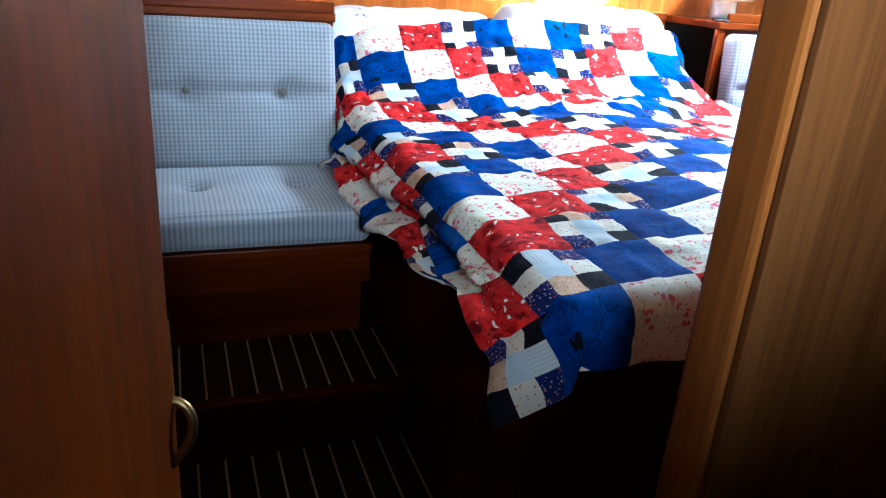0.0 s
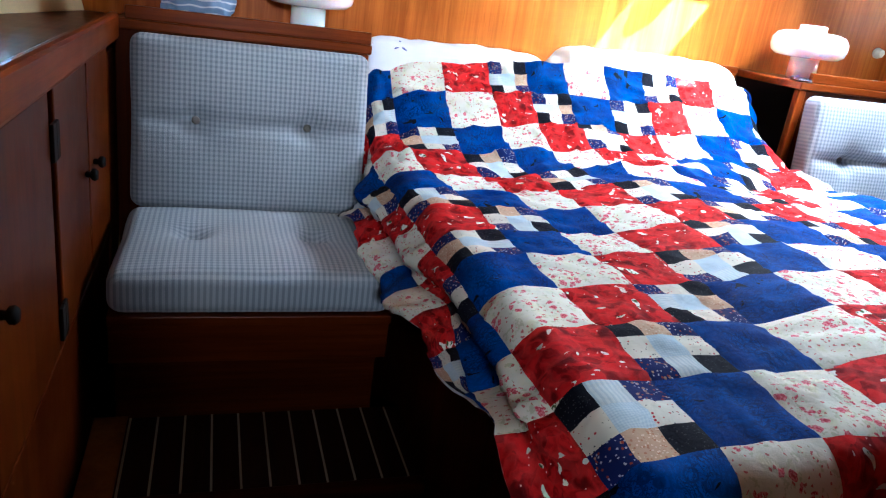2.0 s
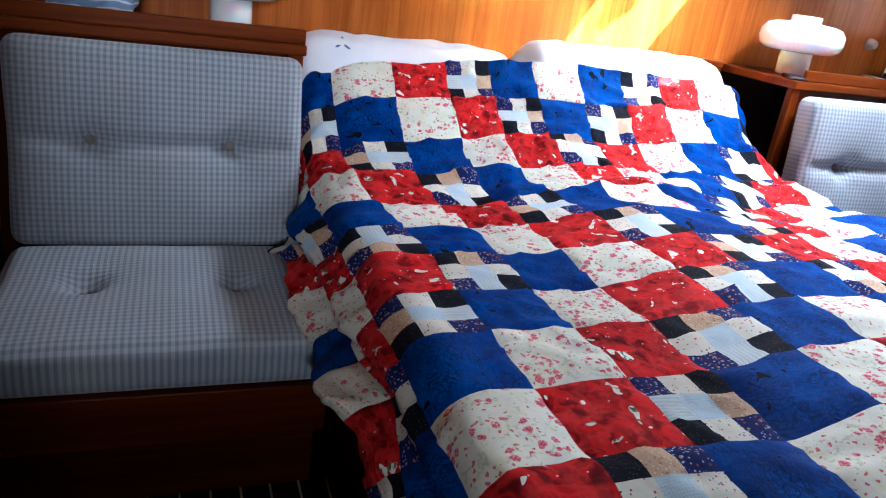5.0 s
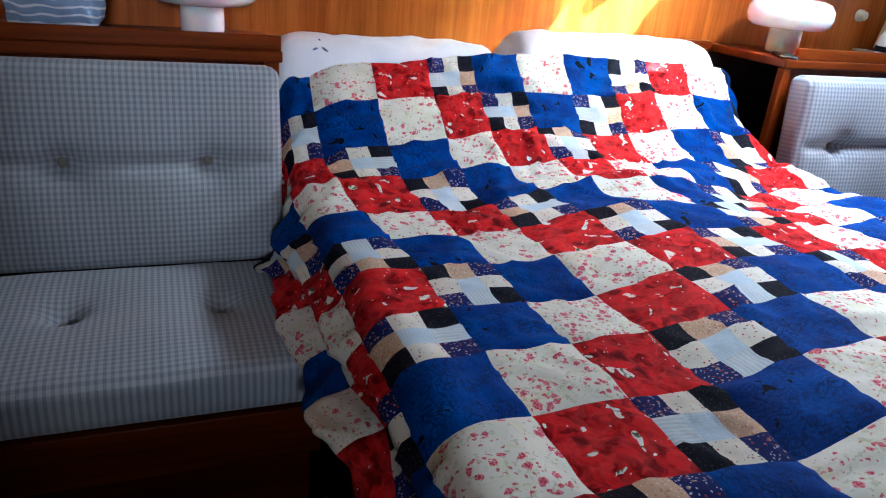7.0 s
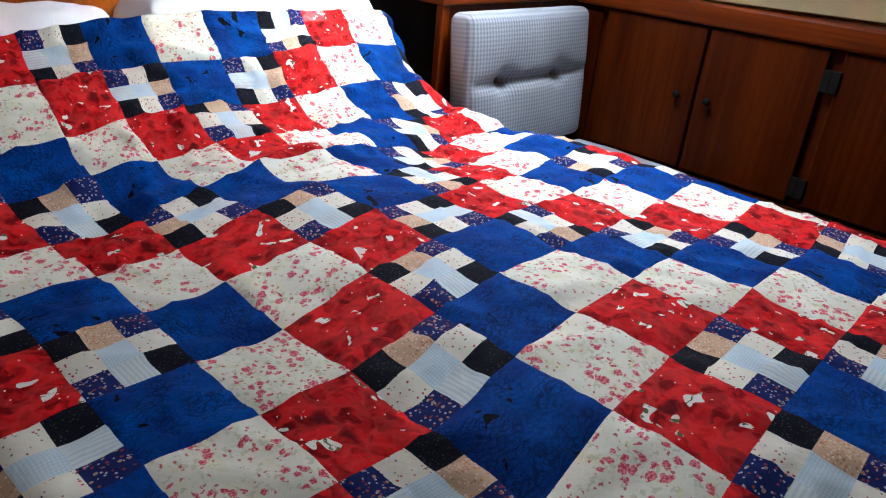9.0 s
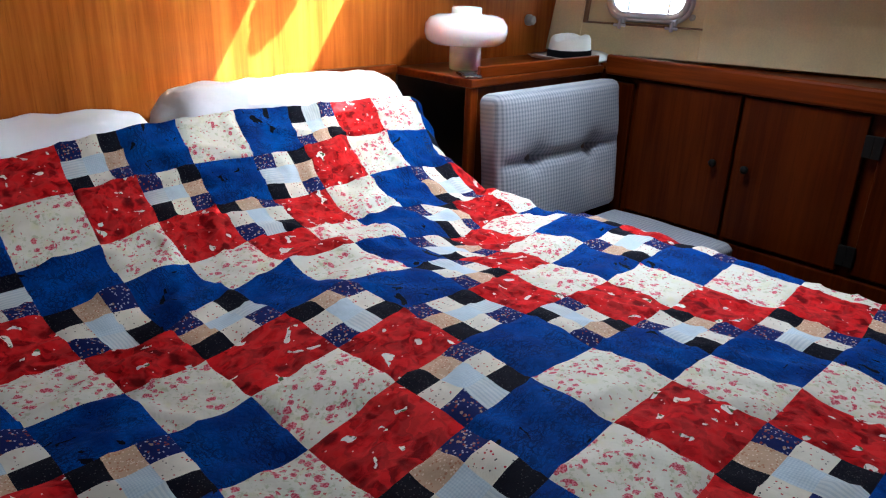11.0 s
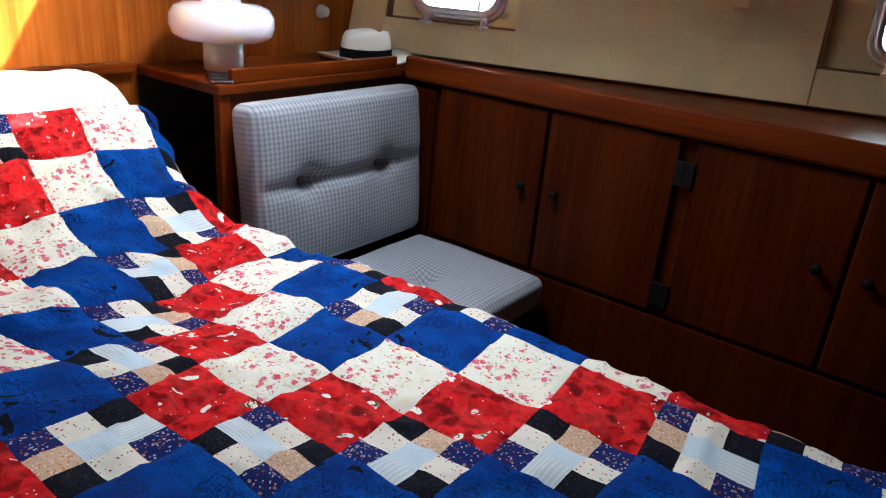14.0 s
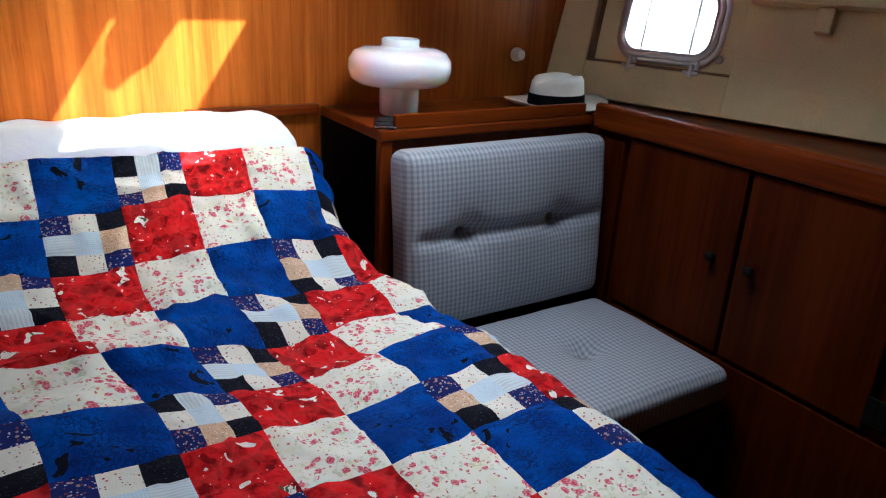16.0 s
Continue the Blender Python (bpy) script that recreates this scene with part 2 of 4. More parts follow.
def lined(name, ground, ink, pitch, both):
    """Cotton with fine woven lines one way or both ways."""
    n = Net(name)
    s = n.node("ShaderNodeSeparateXYZ", {0: n.coords("UV")})
    f = n.math("GREATER_THAN", n.math("SINE", n.math("MULTIPLY", s.outputs[0], 2 * math.pi / pitch)), 0.1)
    if both:
        g = n.math("GREATER_THAN", n.math("SINE", n.math("MULTIPLY", s.outputs[1], 2 * math.pi / pitch)), 0.1)
        f = n.math("MULTIPLY", n.math("ADD", f, g), 0.5)
    return cotton(n, n.mix(f, ground, ink))


FABRIC = {
    "F": floral(), "R": poppies(), "B": toile(),
    "ging": lined("pale_blue_gingham", (0.56, 0.66, 0.70), (0.42, 0.54, 0.62), 0.0042, True),
    "stripe": lined("pale_ticking_stripe", (0.58, 0.64, 0.64), (0.47, 0.55, 0.58), 0.0070, False),
    "cream": speckle("cream_sprig_print", (0.72, 0.69, 0.58), [((0.42, 0.05, 0.06), 0.6), ((0.05, 0.05, 0.06), 0.4)], 120, 0.21),
    "peach": speckle("peach_sprig_print", (0.56, 0.39, 0.26), [((0.44, 0.22, 0.13), 0.7), ((0.75, 0.6, 0.45), 0.5)], 190, 0.34),
    "navy": speckle("navy_flower_print", (0.010, 0.018, 0.105), [((0.34, 0.22, 0.17), 0.55), ((0.26, 0.05, 0.04), 0.45), ((0.42, 0.42, 0.52), 0.22)], 112, 0.28),
    "black": speckle("black_pin_dot_print", (0.0055, 0.006, 0.012), [((0.045, 0.045, 0.05), 0.7)], 240, 0.24),
}
BACKING = plain("white_cotton_backing", (0.70, 0.70, 0.68), 0.9)
LINEN = linen()


def check():
    """Woven check of grey-blue and cream, with a soft pile."""
    n = Net("grey_check_upholstery")
    s = n.node("ShaderNodeSeparateXYZ", {0: n.coords("Object")})
    k = 2 * math.pi / 0.0126
    a = n.step(n.math("SINE", n.math("MULTIPLY", s.outputs[0], k)), -0.35, 0.45)
    b = n.step(n.math("SINE", n.math("MULTIPLY", s.outputs[2], k)), -0.35, 0.45)
    v = n.coords("Object")
    f = n.math("ADD", n.math("MULTIPLY", a, 0.62), n.math("MULTIPLY", b, 0.38))
    f = n.math("ADD", f, n.math("MULTIPLY", n.math("SUBTRACT", n.noise(v, 260, 3), 0.5), 0.35))
    col = n.mix(f, (0.41, 0.435, 0.46), (0.195, 0.222, 0.26))
    col = n.mix(n.math("MULTIPLY", n.step(n.noise(v, 3, 3), 0.55, 0.8), 0.18), col, (0.40, 0.36, 0.28))
    h = n.math("ADD", n.math("MULTIPLY", a, 0.5), n.math("ADD", n.math("MULTIPLY", b, 0.5), n.noise(v, 500, 2)))
    return n.done(col, 0.9, h, 0.35, 0.0012, Sheen_Weight=0.2)


CHECK = check()


def striped_cloth():
    n = Net("blue_white_striped_cloth")
    s = n.node("ShaderNodeSeparateXYZ", {0: n.coords("Object")})
    z = n.math("ADD", s.outputs[2], n.math("MULTIPLY", n.noise(n.coords(), 12, 2), 0.03))
    f = n.step(n.math("SINE", n.math("MULTIPLY", z, 2 * math.pi / 0.019)), 0.55, 0.85)
    col = n.mix(f, n.mix(n.noise(n.coords(), 8, 2), (0.13, 0.22, 0.40), (0.30, 0.40, 0.55)), (0.72, 0.74, 0.78))
    return n.done(col, 0.85, n.noise(n.coords(), 40, 3), 0.4, 0.004)


STRIPED = striped_cloth()


def pane_glass():
    n = Net("port_glass")
    return n.done((0.95, 0.98, 0.98), 0.02, None, Transmission_Weight=1.0, IOR=1.45)


GLASS = pane_glass()


def acrylic():
    n = Net("milky_acrylic")
    return n.done(n.mix(n.noise(n.coords(), 6), (0.70, 0.72, 0.74), (0.8, 0.81, 0.82)), 0.4, None)


ACRYLIC = acrylic()


def glow(name, color, power):
    n = Net(name)
    return n.done((0, 0, 0), 1.0, None, Emission_Color=color, Emission_Strength=power)


# bright outside view, its glow raised as fill for the port settee
DISTANCE = glow("starboard_distance_glow", (0.90, 0.97, 1.0), 3.2)
# made-up weaker glow to port, so the starboard locker stays dark
DIM = glow("port_distance_weak_glow", (0.95, 1.0, 1.0), 0.45)

# ---- mesh helpers ----


def mesh_object(name, bm, mats, parent=None, smooth=False):
    me = bpy.data.meshes.new(name)
    bm.normal_update()
    bm.to_mesh(me)
    bm.free()
    for m in mats if isinstance(mats, (list, tuple)) else (mats,):
        me.materials.append(m)
    if smooth:
        for p in me.polygons:
            p.use_smooth = True
    ob = new(name, me)
    ob.parent = parent
    return ob


def add_box(bm, x0, x1, y0, y1, z0, z1, bevel=0.0):
    vs = [bm.verts.new((x, y, z)) for x in (x0, x1) for y in (y0, y1) for z in (z0, z1)]
    fs = [bm.faces.new([vs[i] for i in f]) for f in ((0, 1, 3, 2), (4, 6, 7, 5), (0, 4, 5, 1), (2, 3, 7, 6), (0, 2, 6, 4), (1, 5, 7, 3))]
    if bevel:
        bmesh.ops.bevel(bm, geom=list({e for f in fs for e in f.edges}), offset=bevel, segments=2, affect="EDGES", profile=0.5)


def box(name, x, y, z, mat, parent=None, bevel=0.004):
    bm = bmesh.new()
    add_box(bm, *x, *y, *z, bevel)
    return mesh_object(name, bm, mat, parent)


def boxes(name, parts, mat, parent=None, bevel=0.003):
    bm = bmesh.new()
    for p in parts:
        add_box(bm, *p[0], *p[1], *p[2], bevel)
    return mesh_object(name, bm, mat, parent)


def lathe(name, profile, mat, parent=None, seg=48, centre=(0, 0, 0), squash=(1, 1)):
    """A turned body from a short list of (radius, height)."""
    bm = bmesh.new()
    rings = []
    for r, z in profile:
        rings.append([bm.verts.new((centre[0] + r * squash[0] * math.cos(2 * math.pi * i / seg), centre[1] + r * squash[1] * math.sin(2 * math.pi * i / seg), centre[2] + z)) for i in range(seg)])
    for a, b in zip(rings, rings[1:]):
        for i in range(seg):
            bm.faces.new((a[i], a[(i + 1) % seg], b[(i + 1) % seg], b[i]))
    bm.faces.new(rings[0][::-1])
    bm.faces.new(rings[-1])
    return mesh_object(name, bm, mat, parent, True)


def tube(name, points, r, mat, parent=None, sides=10):
    """A round bar along a line of points."""
    cu = bpy.data.curves.new(name, "CURVE")
    cu.dimensions, cu.bevel_depth, cu.bevel_resolution, cu.use_fill_caps = "3D", r, 3, True
    sp = cu.splines.new("BEZIER")
    sp.bezier_points.add(len(points) - 1)
    for b, p in zip(sp.bezier_points, points):
        b.co, b.handle_left_type, b.handle_right_type = p, "AUTO", "AUTO"
    cu.materials.append(mat)
    ob = new(name, cu)
    ob.parent = parent
    return ob


def empty(name, at=(0, 0, 0)):
    ob = new(name)
    ob.empty_display_size = 0.05
    ob.location = at
    return ob


def S(ob, label, category):
    return tagged(ob, label, category, kind="structure")


def smooth_step(v, a, b):
    t = min(1.0, max(0.0, (v - a) / (b - a)))
    return t * t * (3 - 2 * t)


# ---- large structure ----
HEAD_Y = 2.75
S(box("wall_north", (-1.74, 1.74), (HEAD_Y, HEAD_Y + 0.04), (-0.1, 2.0), W_HEAD, bevel=0), "varnished orange teak veneer bulkhead behind the bed", "wall")
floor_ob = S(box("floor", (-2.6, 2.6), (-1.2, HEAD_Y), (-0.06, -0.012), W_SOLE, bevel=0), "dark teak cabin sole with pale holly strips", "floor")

# ceiling with its opening, pieces butted end to end
HATCHES = ((0.650, 1.005, 1.775, 2.295),)


def ceiling_pieces():
    xs = sorted({-2.6, 2.6, *[h[0] for h in HATCHES], *[h[1] for h in HATCHES]})
    ys = sorted({-1.2, HEAD_Y, *[h[2] for h in HATCHES], *[h[3] for h in HATCHES]})
    bm = bmesh.new()
    for x0, x1 in zip(xs, xs[1:]):
        for y0, y1 in zip(ys, ys[1:]):
            cx, cy = (x0 + x1) / 2, (y0 + y1) / 2
            if not any(h[0] < cx < h[1] and h[2] < cy < h[3] for h in HATCHES):
                add_box(bm, x0, x1, y0, y1, CEIL, CEIL + 0.04)
    bmesh.ops.remove_doubles(bm, verts=bm.verts, dist=1e-5)
    return bm


S(mesh_object("ceiling", ceiling_pieces(), CEILING), "tan padded cabin headliner with one hatch opening", "ceiling")
for i, h in enumerate(HATCHES):
    rim = boxes("trim", [((h[0] - 0.03, h[0]), (h[2] - 0.03, h[3] + 0.03), (CEIL - 0.012, CEIL + 0.06)), ((h[1], h[1] + 0.03), (h[2] - 0.03, h[3] + 0.03), (CEIL - 0.012, CEIL + 0.06)),
                         ((h[0], h[1]), (h[2] - 0.03, h[2]), (CEIL - 0.012, CEIL + 0.06)), ((h[0], h[1]), (h[3], h[3] + 0.03), (CEIL - 0.012, CEIL + 0.06))], W_X, bevel=0.002)
    S(rim, "varnished wooden rim round a deck hatch", "trim")
    pane = S(box("window_1", (h[0] - 0.03, h[1] + 0.03), (h[2] - 0.03, h[3] + 0.03), (CEIL + 0.061, CEIL + 0.071), GLASS, bevel=0), "clear deck hatch pane", "hatch")
    pane.visible_shadow = False
# made-up panel on the lobby wall, only to go with the fill lamp
S(box("window_2", (-1.41, -0.87), (-1.158, -1.146), (1.47, 1.77), ACRYLIC, bevel=0.003), "unseen milky acrylic panel added behind the lobby fill lamp", "window")

# wall and post at the foot, the lobby behind it
S(box("wall_south", (-0.664, 2.6), (0.562, 0.600), (-0.012, CEIL), W_Z, bevel=0.0), "dark varnished mahogany bulkhead beside the doorway", "wall")
S(boxes("wall_lobby_east", [((-0.30, -0.26), (-1.16, 0.561), (-0.012, CEIL))], W_Z, bevel=0.0), "varnished mahogany lobby panel", "wall")
S(box("wall_lobby_south", (-2.6, -0.26), (-1.2, -1.16), (-0.012, CEIL), W_Z, bevel=0), "varnished mahogany lobby wall", "wall")
S(box("wall_lobby_west", (-1.475, -1.435), (-1.16, 0.02), (-0.012, CEIL), W_Z, bevel=0), "varnished mahogany lobby wall", "wall")
S(box("wall_west_return", (-2.6, -1.435), (0.02, 0.06), (-0.012, CEIL), W_Z, bevel=0), "varnished mahogany return wall", "wall")
S(boxes("trim_doorpost", [((-0.716, -0.673), (0.540, 0.606), (-0.012, CEIL - 0.001)), ((-0.6725, -0.640), (0.601, 0.606), (-0.012, CEIL - 0.001))], W_POST, bevel=0.008), "golden varnished teak door post", "door post")
S(boxes("trim_panel", [((-0.709, -0.3005), (0.528, 0.5395), (-0.011, CEIL - 0.001)), ((-0.6725, -0.3005), (0.5396, 0.5615), (-0.011, CEIL - 0.001))], W_PANEL, bevel=0.002), "brown varnished teak panel facing the doorway wall", "panel")

# ---- hull sides ----


def hull_frame(side):
    """Axes of one hull side: along it aft, up it, and into the cabin."""
    inward = Vector((-1, -0.31, 0.23)).normalized()
    along = Vector((0.31, -1, 0)).normalized()
    up = along.cross(inward)
    if up.z < 0:
        up = -up
    m = Matrix((along, up, inward)).transposed().to_4x4()
    m.translation = (1.598, HEAD_Y, 1.23)
    return Matrix.Diagonal((side, 1, 1, 1)) @ m


PORT_A, PORT_U = (0.352, 1.715), 0.105


def hull_piece(name, m, parts, mat, bevel=0.003, parent=None):
    bm = bmesh.new()
    for a, u, d in parts:
        add_box(bm, *a, *u, *d, bevel)
    bm.transform(m)
    bmesh.ops.recalc_face_normals(bm, faces=bm.faces)
    return mesh_object(name, bm, mat, parent)


def round_rect(w, h, r, n=8):
    pts = []
    for cx, cy, a0 in ((w / 2 - r, h / 2 - r, 0), (-w / 2 + r, h / 2 - r, 90), (-w / 2 + r, -h / 2 + r, 180), (w / 2 - r, -h / 2 + r, 270)):
        for i in range(n + 1):
            a = radians(a0 + 90 * i / n)
            pts.append((cx + r * math.cos(a), cy + r * math.sin(a)))
    return pts


def ring_mesh(loops):
    """A closed ring swept through rounded-rectangle loops of (width, height, radius, depth)."""
    bm = bmesh.new()
    rings = [[bm.verts.new((x, y, d)) for x, y in round_rect(w, h, r)] for w, h, r, d in loops]
    for a, b in zip(rings, rings[1:] + rings[:1]):
        for i in range(len(a)):
            bm.faces.new((a[i], a[(i + 1) % len(a)], b[(i + 1) % len(b)], b[i]))
    return bm


def porthole(m, a, label):
    at = m @ Matrix.Translation((a, PORT_U, 0))
    thing = empty("porthole_window", at.translation)
    base = Matrix.Translation(-at.translation) @ at @ Matrix.Diagonal((1.0, 1.0, 1.0, 1))

    def put(name, bm, mat, smooth=True):
        bm.transform(base)
        bmesh.ops.recalc_face_normals(bm, faces=bm.faces)
        return mesh_object(name, bm, mat, thing, smooth)

    put("flange", ring_mesh([(0.325, 0.235, 0.075, 0.001), (0.325, 0.235, 0.075, 0.010), (0.315, 0.225, 0.07, 0.014), (0.275, 0.185, 0.055, 0.014), (0.270, 0.180, 0.05, -0.03), (0.300, 0.21, 0.06, -0.03)]), CHROME)
    put("opening_frame", ring_mesh([(0.300, 0.212, 0.066, 0.0145), (0.300, 0.212, 0.066, 0.026), (0.292, 0.204, 0.062, 0.031), (0.262, 0.174, 0.048, 0.031), (0.254, 0.166, 0.044, 0.024), (0.254, 0.166, 0.044, 0.0145)]), CHROME)
    bm = bmesh.new()
    outline = round_rect(0.262, 0.172, 0.046)
    front = [bm.verts.new((x, y, 0.022)) for x, y in outline]
    back = [bm.verts.new((x, y, 0.016)) for x, y in outline]
    bm.faces.new(front), bm.faces.new(back[::-1])
    for i in range(len(front)):
        bm.faces.new((front[i], back[i], back[(i + 1) % len(back)], front[(i + 1) % len(front)]))
    pane = put("pane", bm, GLASS, False)
    pane.visible_shadow = False
    for x in (-0.076, 0.074):
        bm = bmesh.new()
        add_box(bm, x - 0.006, x + 0.006, -0.086, 0.086, 0.001, 0.013, 0.004)
        put("guard_bar", bm, CHROME, False)
    for x in (-0.092, 0.10):
        bm = bmesh.new()
        add_box(bm, x - 0.013, x + 0.013, -0.142, -0.098, 0.004, 0.024, 0.006)
        add_box(bm, x - 0.007, x + 0.007, -0.150, -0.112, 0.024, 0.044, 0.006)
        add_box(bm, x - 0.024, x + 0.024, -0.142, -0.131, 0.032, 0.041, 0.004)
        put("screw_dog", bm, CHROME)
    bm = bmesh.new()
    bmesh.ops.create_cone(bm, cap_ends=True, segments=20, radius1=0.012, radius2=0.009, depth=0.008, matrix=Matrix.Translation((0.160, -0.088, 0.005)))
    put("stud", bm, IVORY)
    return tagged(thing, label, "porthole", "portholes")


def hull(side, name, word):
    m = hull_frame(side)
    holes = [(a - 0.134, a + 0.134) for a in PORT_A]
    u0, u1 = PORT_U - 0.089, PORT_U + 0.089
    parts = [((-0.1, 3.9), (-1.4, u0), (-0.03, 0)), ((-0.1, 3.9), (u1, 0.95), (-0.03, 0)), ((-0.1, holes[0][0]), (u0, u1), (-0.03, 0)), ((holes[0][1], holes[1][0]), (u0, u1), (-0.03, 0)), ((holes[1][1], 3.9), (u0, u1), (-0.03, 0))]
    wall = S(hull_piece(name, m, parts, LINER, 0), "cream painted sloping hull lining " + word, "wall")
    trim = [((-0.02, 0.112), (-0.14, 0.8), (0, 0.034)), ((0.112, 0.562), (-0.14, -0.030), (0, 0.032)), ((0.562, 1.44), (-0.14, 0.8), (0, 0.036)), ((1.44, 1.99), (-0.14, -0.035), (0, 0.032)), ((1.99, 3.2), (-0.14, 0.8), (0, 0.036)), ((0.112, 0.562), (0.30, 0.8), (0, 0.016)), ((1.44, 1.99), (0.30, 0.8), (0, 0.016))]
    S(hull_piece("trim", m, trim, LINER, 0.003), "cream painted raised panels framing the portholes", "trim")
    # upright strips paint the reveal's shadow, flat ones the dark joint below
    S(hull_piece("trim_bead", m, [((0.113, 0.125), (-0.0295, 0.2995), (0, 0.031)), ((1.4405, 1.453), (-0.0345, 0.2995), (0, 0.031)), ((0.1255, 0.5615), (-0.0295, -0.0225), (0, 0.030)), ((1.4535, 1.9895), (-0.0345, -0.0275), (0, 0.030))], EDGE, 0.002), "brown strips for the dirty joints and painted shadow of the porthole recesses", "trim")
    shelf = empty("rail_shelf", m @ Vector((1.0, 0.17, 0.02)))
    back = Matrix.Translation(-shelf.location) @ m
    hull_piece("board", back, [((0.58, 1.43), (0.163, 0.186), (0.0365, 0.095)), ((0.58, 1.43), (0.186, 0.215), (0.084, 0.095))], LINER, 0.003, shelf)
    for a in (0.77, 1.21):
        hull_piece("bracket", back, [((a - 0.020, a + 0.020), (0.100, 0.1629), (0.0365, 0.074))], LINER, 0.003, shelf)
    tagged(shelf, "cream painted narrow shelf on brackets against the hull", "shelf")
    for a in PORT_A:
        porthole(m, a, "chrome framed rounded porthole with bright daylight outside")
    return wall


hull(1, "wall_east", "on the starboard side")
hull(-1, "wall_west", "on the port side")
# glowing sheets outside, of unequal strength to balance light in the cabin
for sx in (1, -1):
    S(box("backdrop_%d" % (1 if sx > 0 else 2), (sx * 9 - 0.05, sx * 9 + 0.05), (-9, 14), (-2, 7), DISTANCE if sx > 0 else DIM, bevel=0), "glowing sheet standing in for the distance beyond the portholes", "backdrop")

# ---- side cabinets ----


def side_cabinet(side, label):
    """Locker along one side: doors, knobs, hinges, top with a fiddle rail."""
    thing = empty("side_cabinet", (side * 1.43, 1.5, 0))
    o = thing.location

    def b(name, x, y, z, mat, bevel=0.003, parent=thing):
        xs = sorted((side * x[0] - o.x, side * x[1] - o.x))
        return box(name, xs, (y[0] - o.y, y[1] - o.y), z, mat, parent, bevel)

    y_end, d = (0.62, 0.0) if side > 0 else (0.66, -0.062)
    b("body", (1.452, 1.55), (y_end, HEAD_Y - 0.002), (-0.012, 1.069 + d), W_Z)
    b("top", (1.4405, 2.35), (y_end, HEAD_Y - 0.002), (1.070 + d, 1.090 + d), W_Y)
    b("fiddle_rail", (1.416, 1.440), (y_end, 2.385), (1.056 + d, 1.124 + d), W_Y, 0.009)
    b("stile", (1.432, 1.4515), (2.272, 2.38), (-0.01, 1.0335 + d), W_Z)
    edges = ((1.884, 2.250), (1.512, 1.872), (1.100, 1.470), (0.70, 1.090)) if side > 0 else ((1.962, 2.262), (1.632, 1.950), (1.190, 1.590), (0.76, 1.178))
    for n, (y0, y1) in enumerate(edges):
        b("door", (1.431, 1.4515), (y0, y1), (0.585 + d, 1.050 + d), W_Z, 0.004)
        y_knob = y0 + 0.05 if n % 2 == 0 else y1 - 0.045
        knob = lathe("knob", [(0.004, 0), (0.007, 0.004), (0.006, 0.010), (0.012, 0.014), (0.013, 0.020), (0.009, 0.025)], BRONZE, thing, 20)
        knob.matrix_basis = pose(side * 1.4315 - o.x, y_knob - o.y, 0.828 + d, 0, -90 * side, 0)
        for z in (0.64, 0.965):
            if n == 0:
                continue
            y_hinge = y1 + 0.006 if n % 2 == 0 else y0 - 0.012
            b("hinge", (1.4235, 1.4305), (y_hinge - 0.011, y_hinge + 0.013), (z + d - 0.032, z + d + 0.032), BRONZE, 0.002)
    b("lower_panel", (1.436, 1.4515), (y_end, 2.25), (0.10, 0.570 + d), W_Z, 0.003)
    return tagged(thing, label, "cabinet", "side cabinets")


side_cabinet(1, "built-in mahogany side locker with hinged doors and bronze knobs")
side_cabinet(-1, "built-in mahogany side locker with hinged doors and bronze knobs")


# ---- corner lockers beside the bed ----


def corner_locker(side, label):
    """Open-sided locker behind a settee back, with a top and fiddle."""
    thing = empty("bedside_locker", (side * 0.76, 2.57, 0))
    o = thing.location

    def b(name, x, y, z, mat, bevel=0.003):
        xs = sorted((side * x[0] - o.x, side * x[1] - o.x))
        return box(name, xs, (y[0] - o.y, y[1] - o.y), z, mat, thing, bevel)

    d = 0.0 if side > 0 else -0.038
    b("top", (0.757, 1.43), (2.398, HEAD_Y - 0.002), (1.058 + d, 1.084 + d), W_X, 0.004)
    b("fiddle_rail", (0.800 if side > 0 else 0.760, 1.405), (2.404, 2.420), (1.0841 + d, 1.118 + d), W_X, 0.003)
    b("post", (0.763, 0.796), (2.406, 2.432), (-0.01, 1.0575 + d), W_LIT_Z, 0.004)
    b("front", (0.7965, 1.43), (2.409, 2.425), (-0.01, 1.0575 + d), W_Z)
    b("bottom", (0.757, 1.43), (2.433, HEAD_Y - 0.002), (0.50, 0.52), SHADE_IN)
    # thin dark sheets added to paint the shade behind the open side
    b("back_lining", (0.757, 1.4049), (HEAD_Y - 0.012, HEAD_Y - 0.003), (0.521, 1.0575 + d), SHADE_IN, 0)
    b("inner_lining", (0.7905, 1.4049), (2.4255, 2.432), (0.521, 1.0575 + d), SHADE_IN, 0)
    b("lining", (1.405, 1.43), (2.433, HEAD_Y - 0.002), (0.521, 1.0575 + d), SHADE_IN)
    return tagged(thing, label, "locker", "bedside lockers")


corner_locker(1, "varnished mahogany bedside locker with open side and fiddled top")
corner_locker(-1, "varnished mahogany bedside locker with open side and fiddled top")
S(box("trim_headboard", (0.40, 0.746), (HEAD_Y - 0.026, HEAD_Y - 0.0005), (1.066, 1.092), W_X), "narrow varnished batten along the bulkhead", "trim")

# ---- settees ----


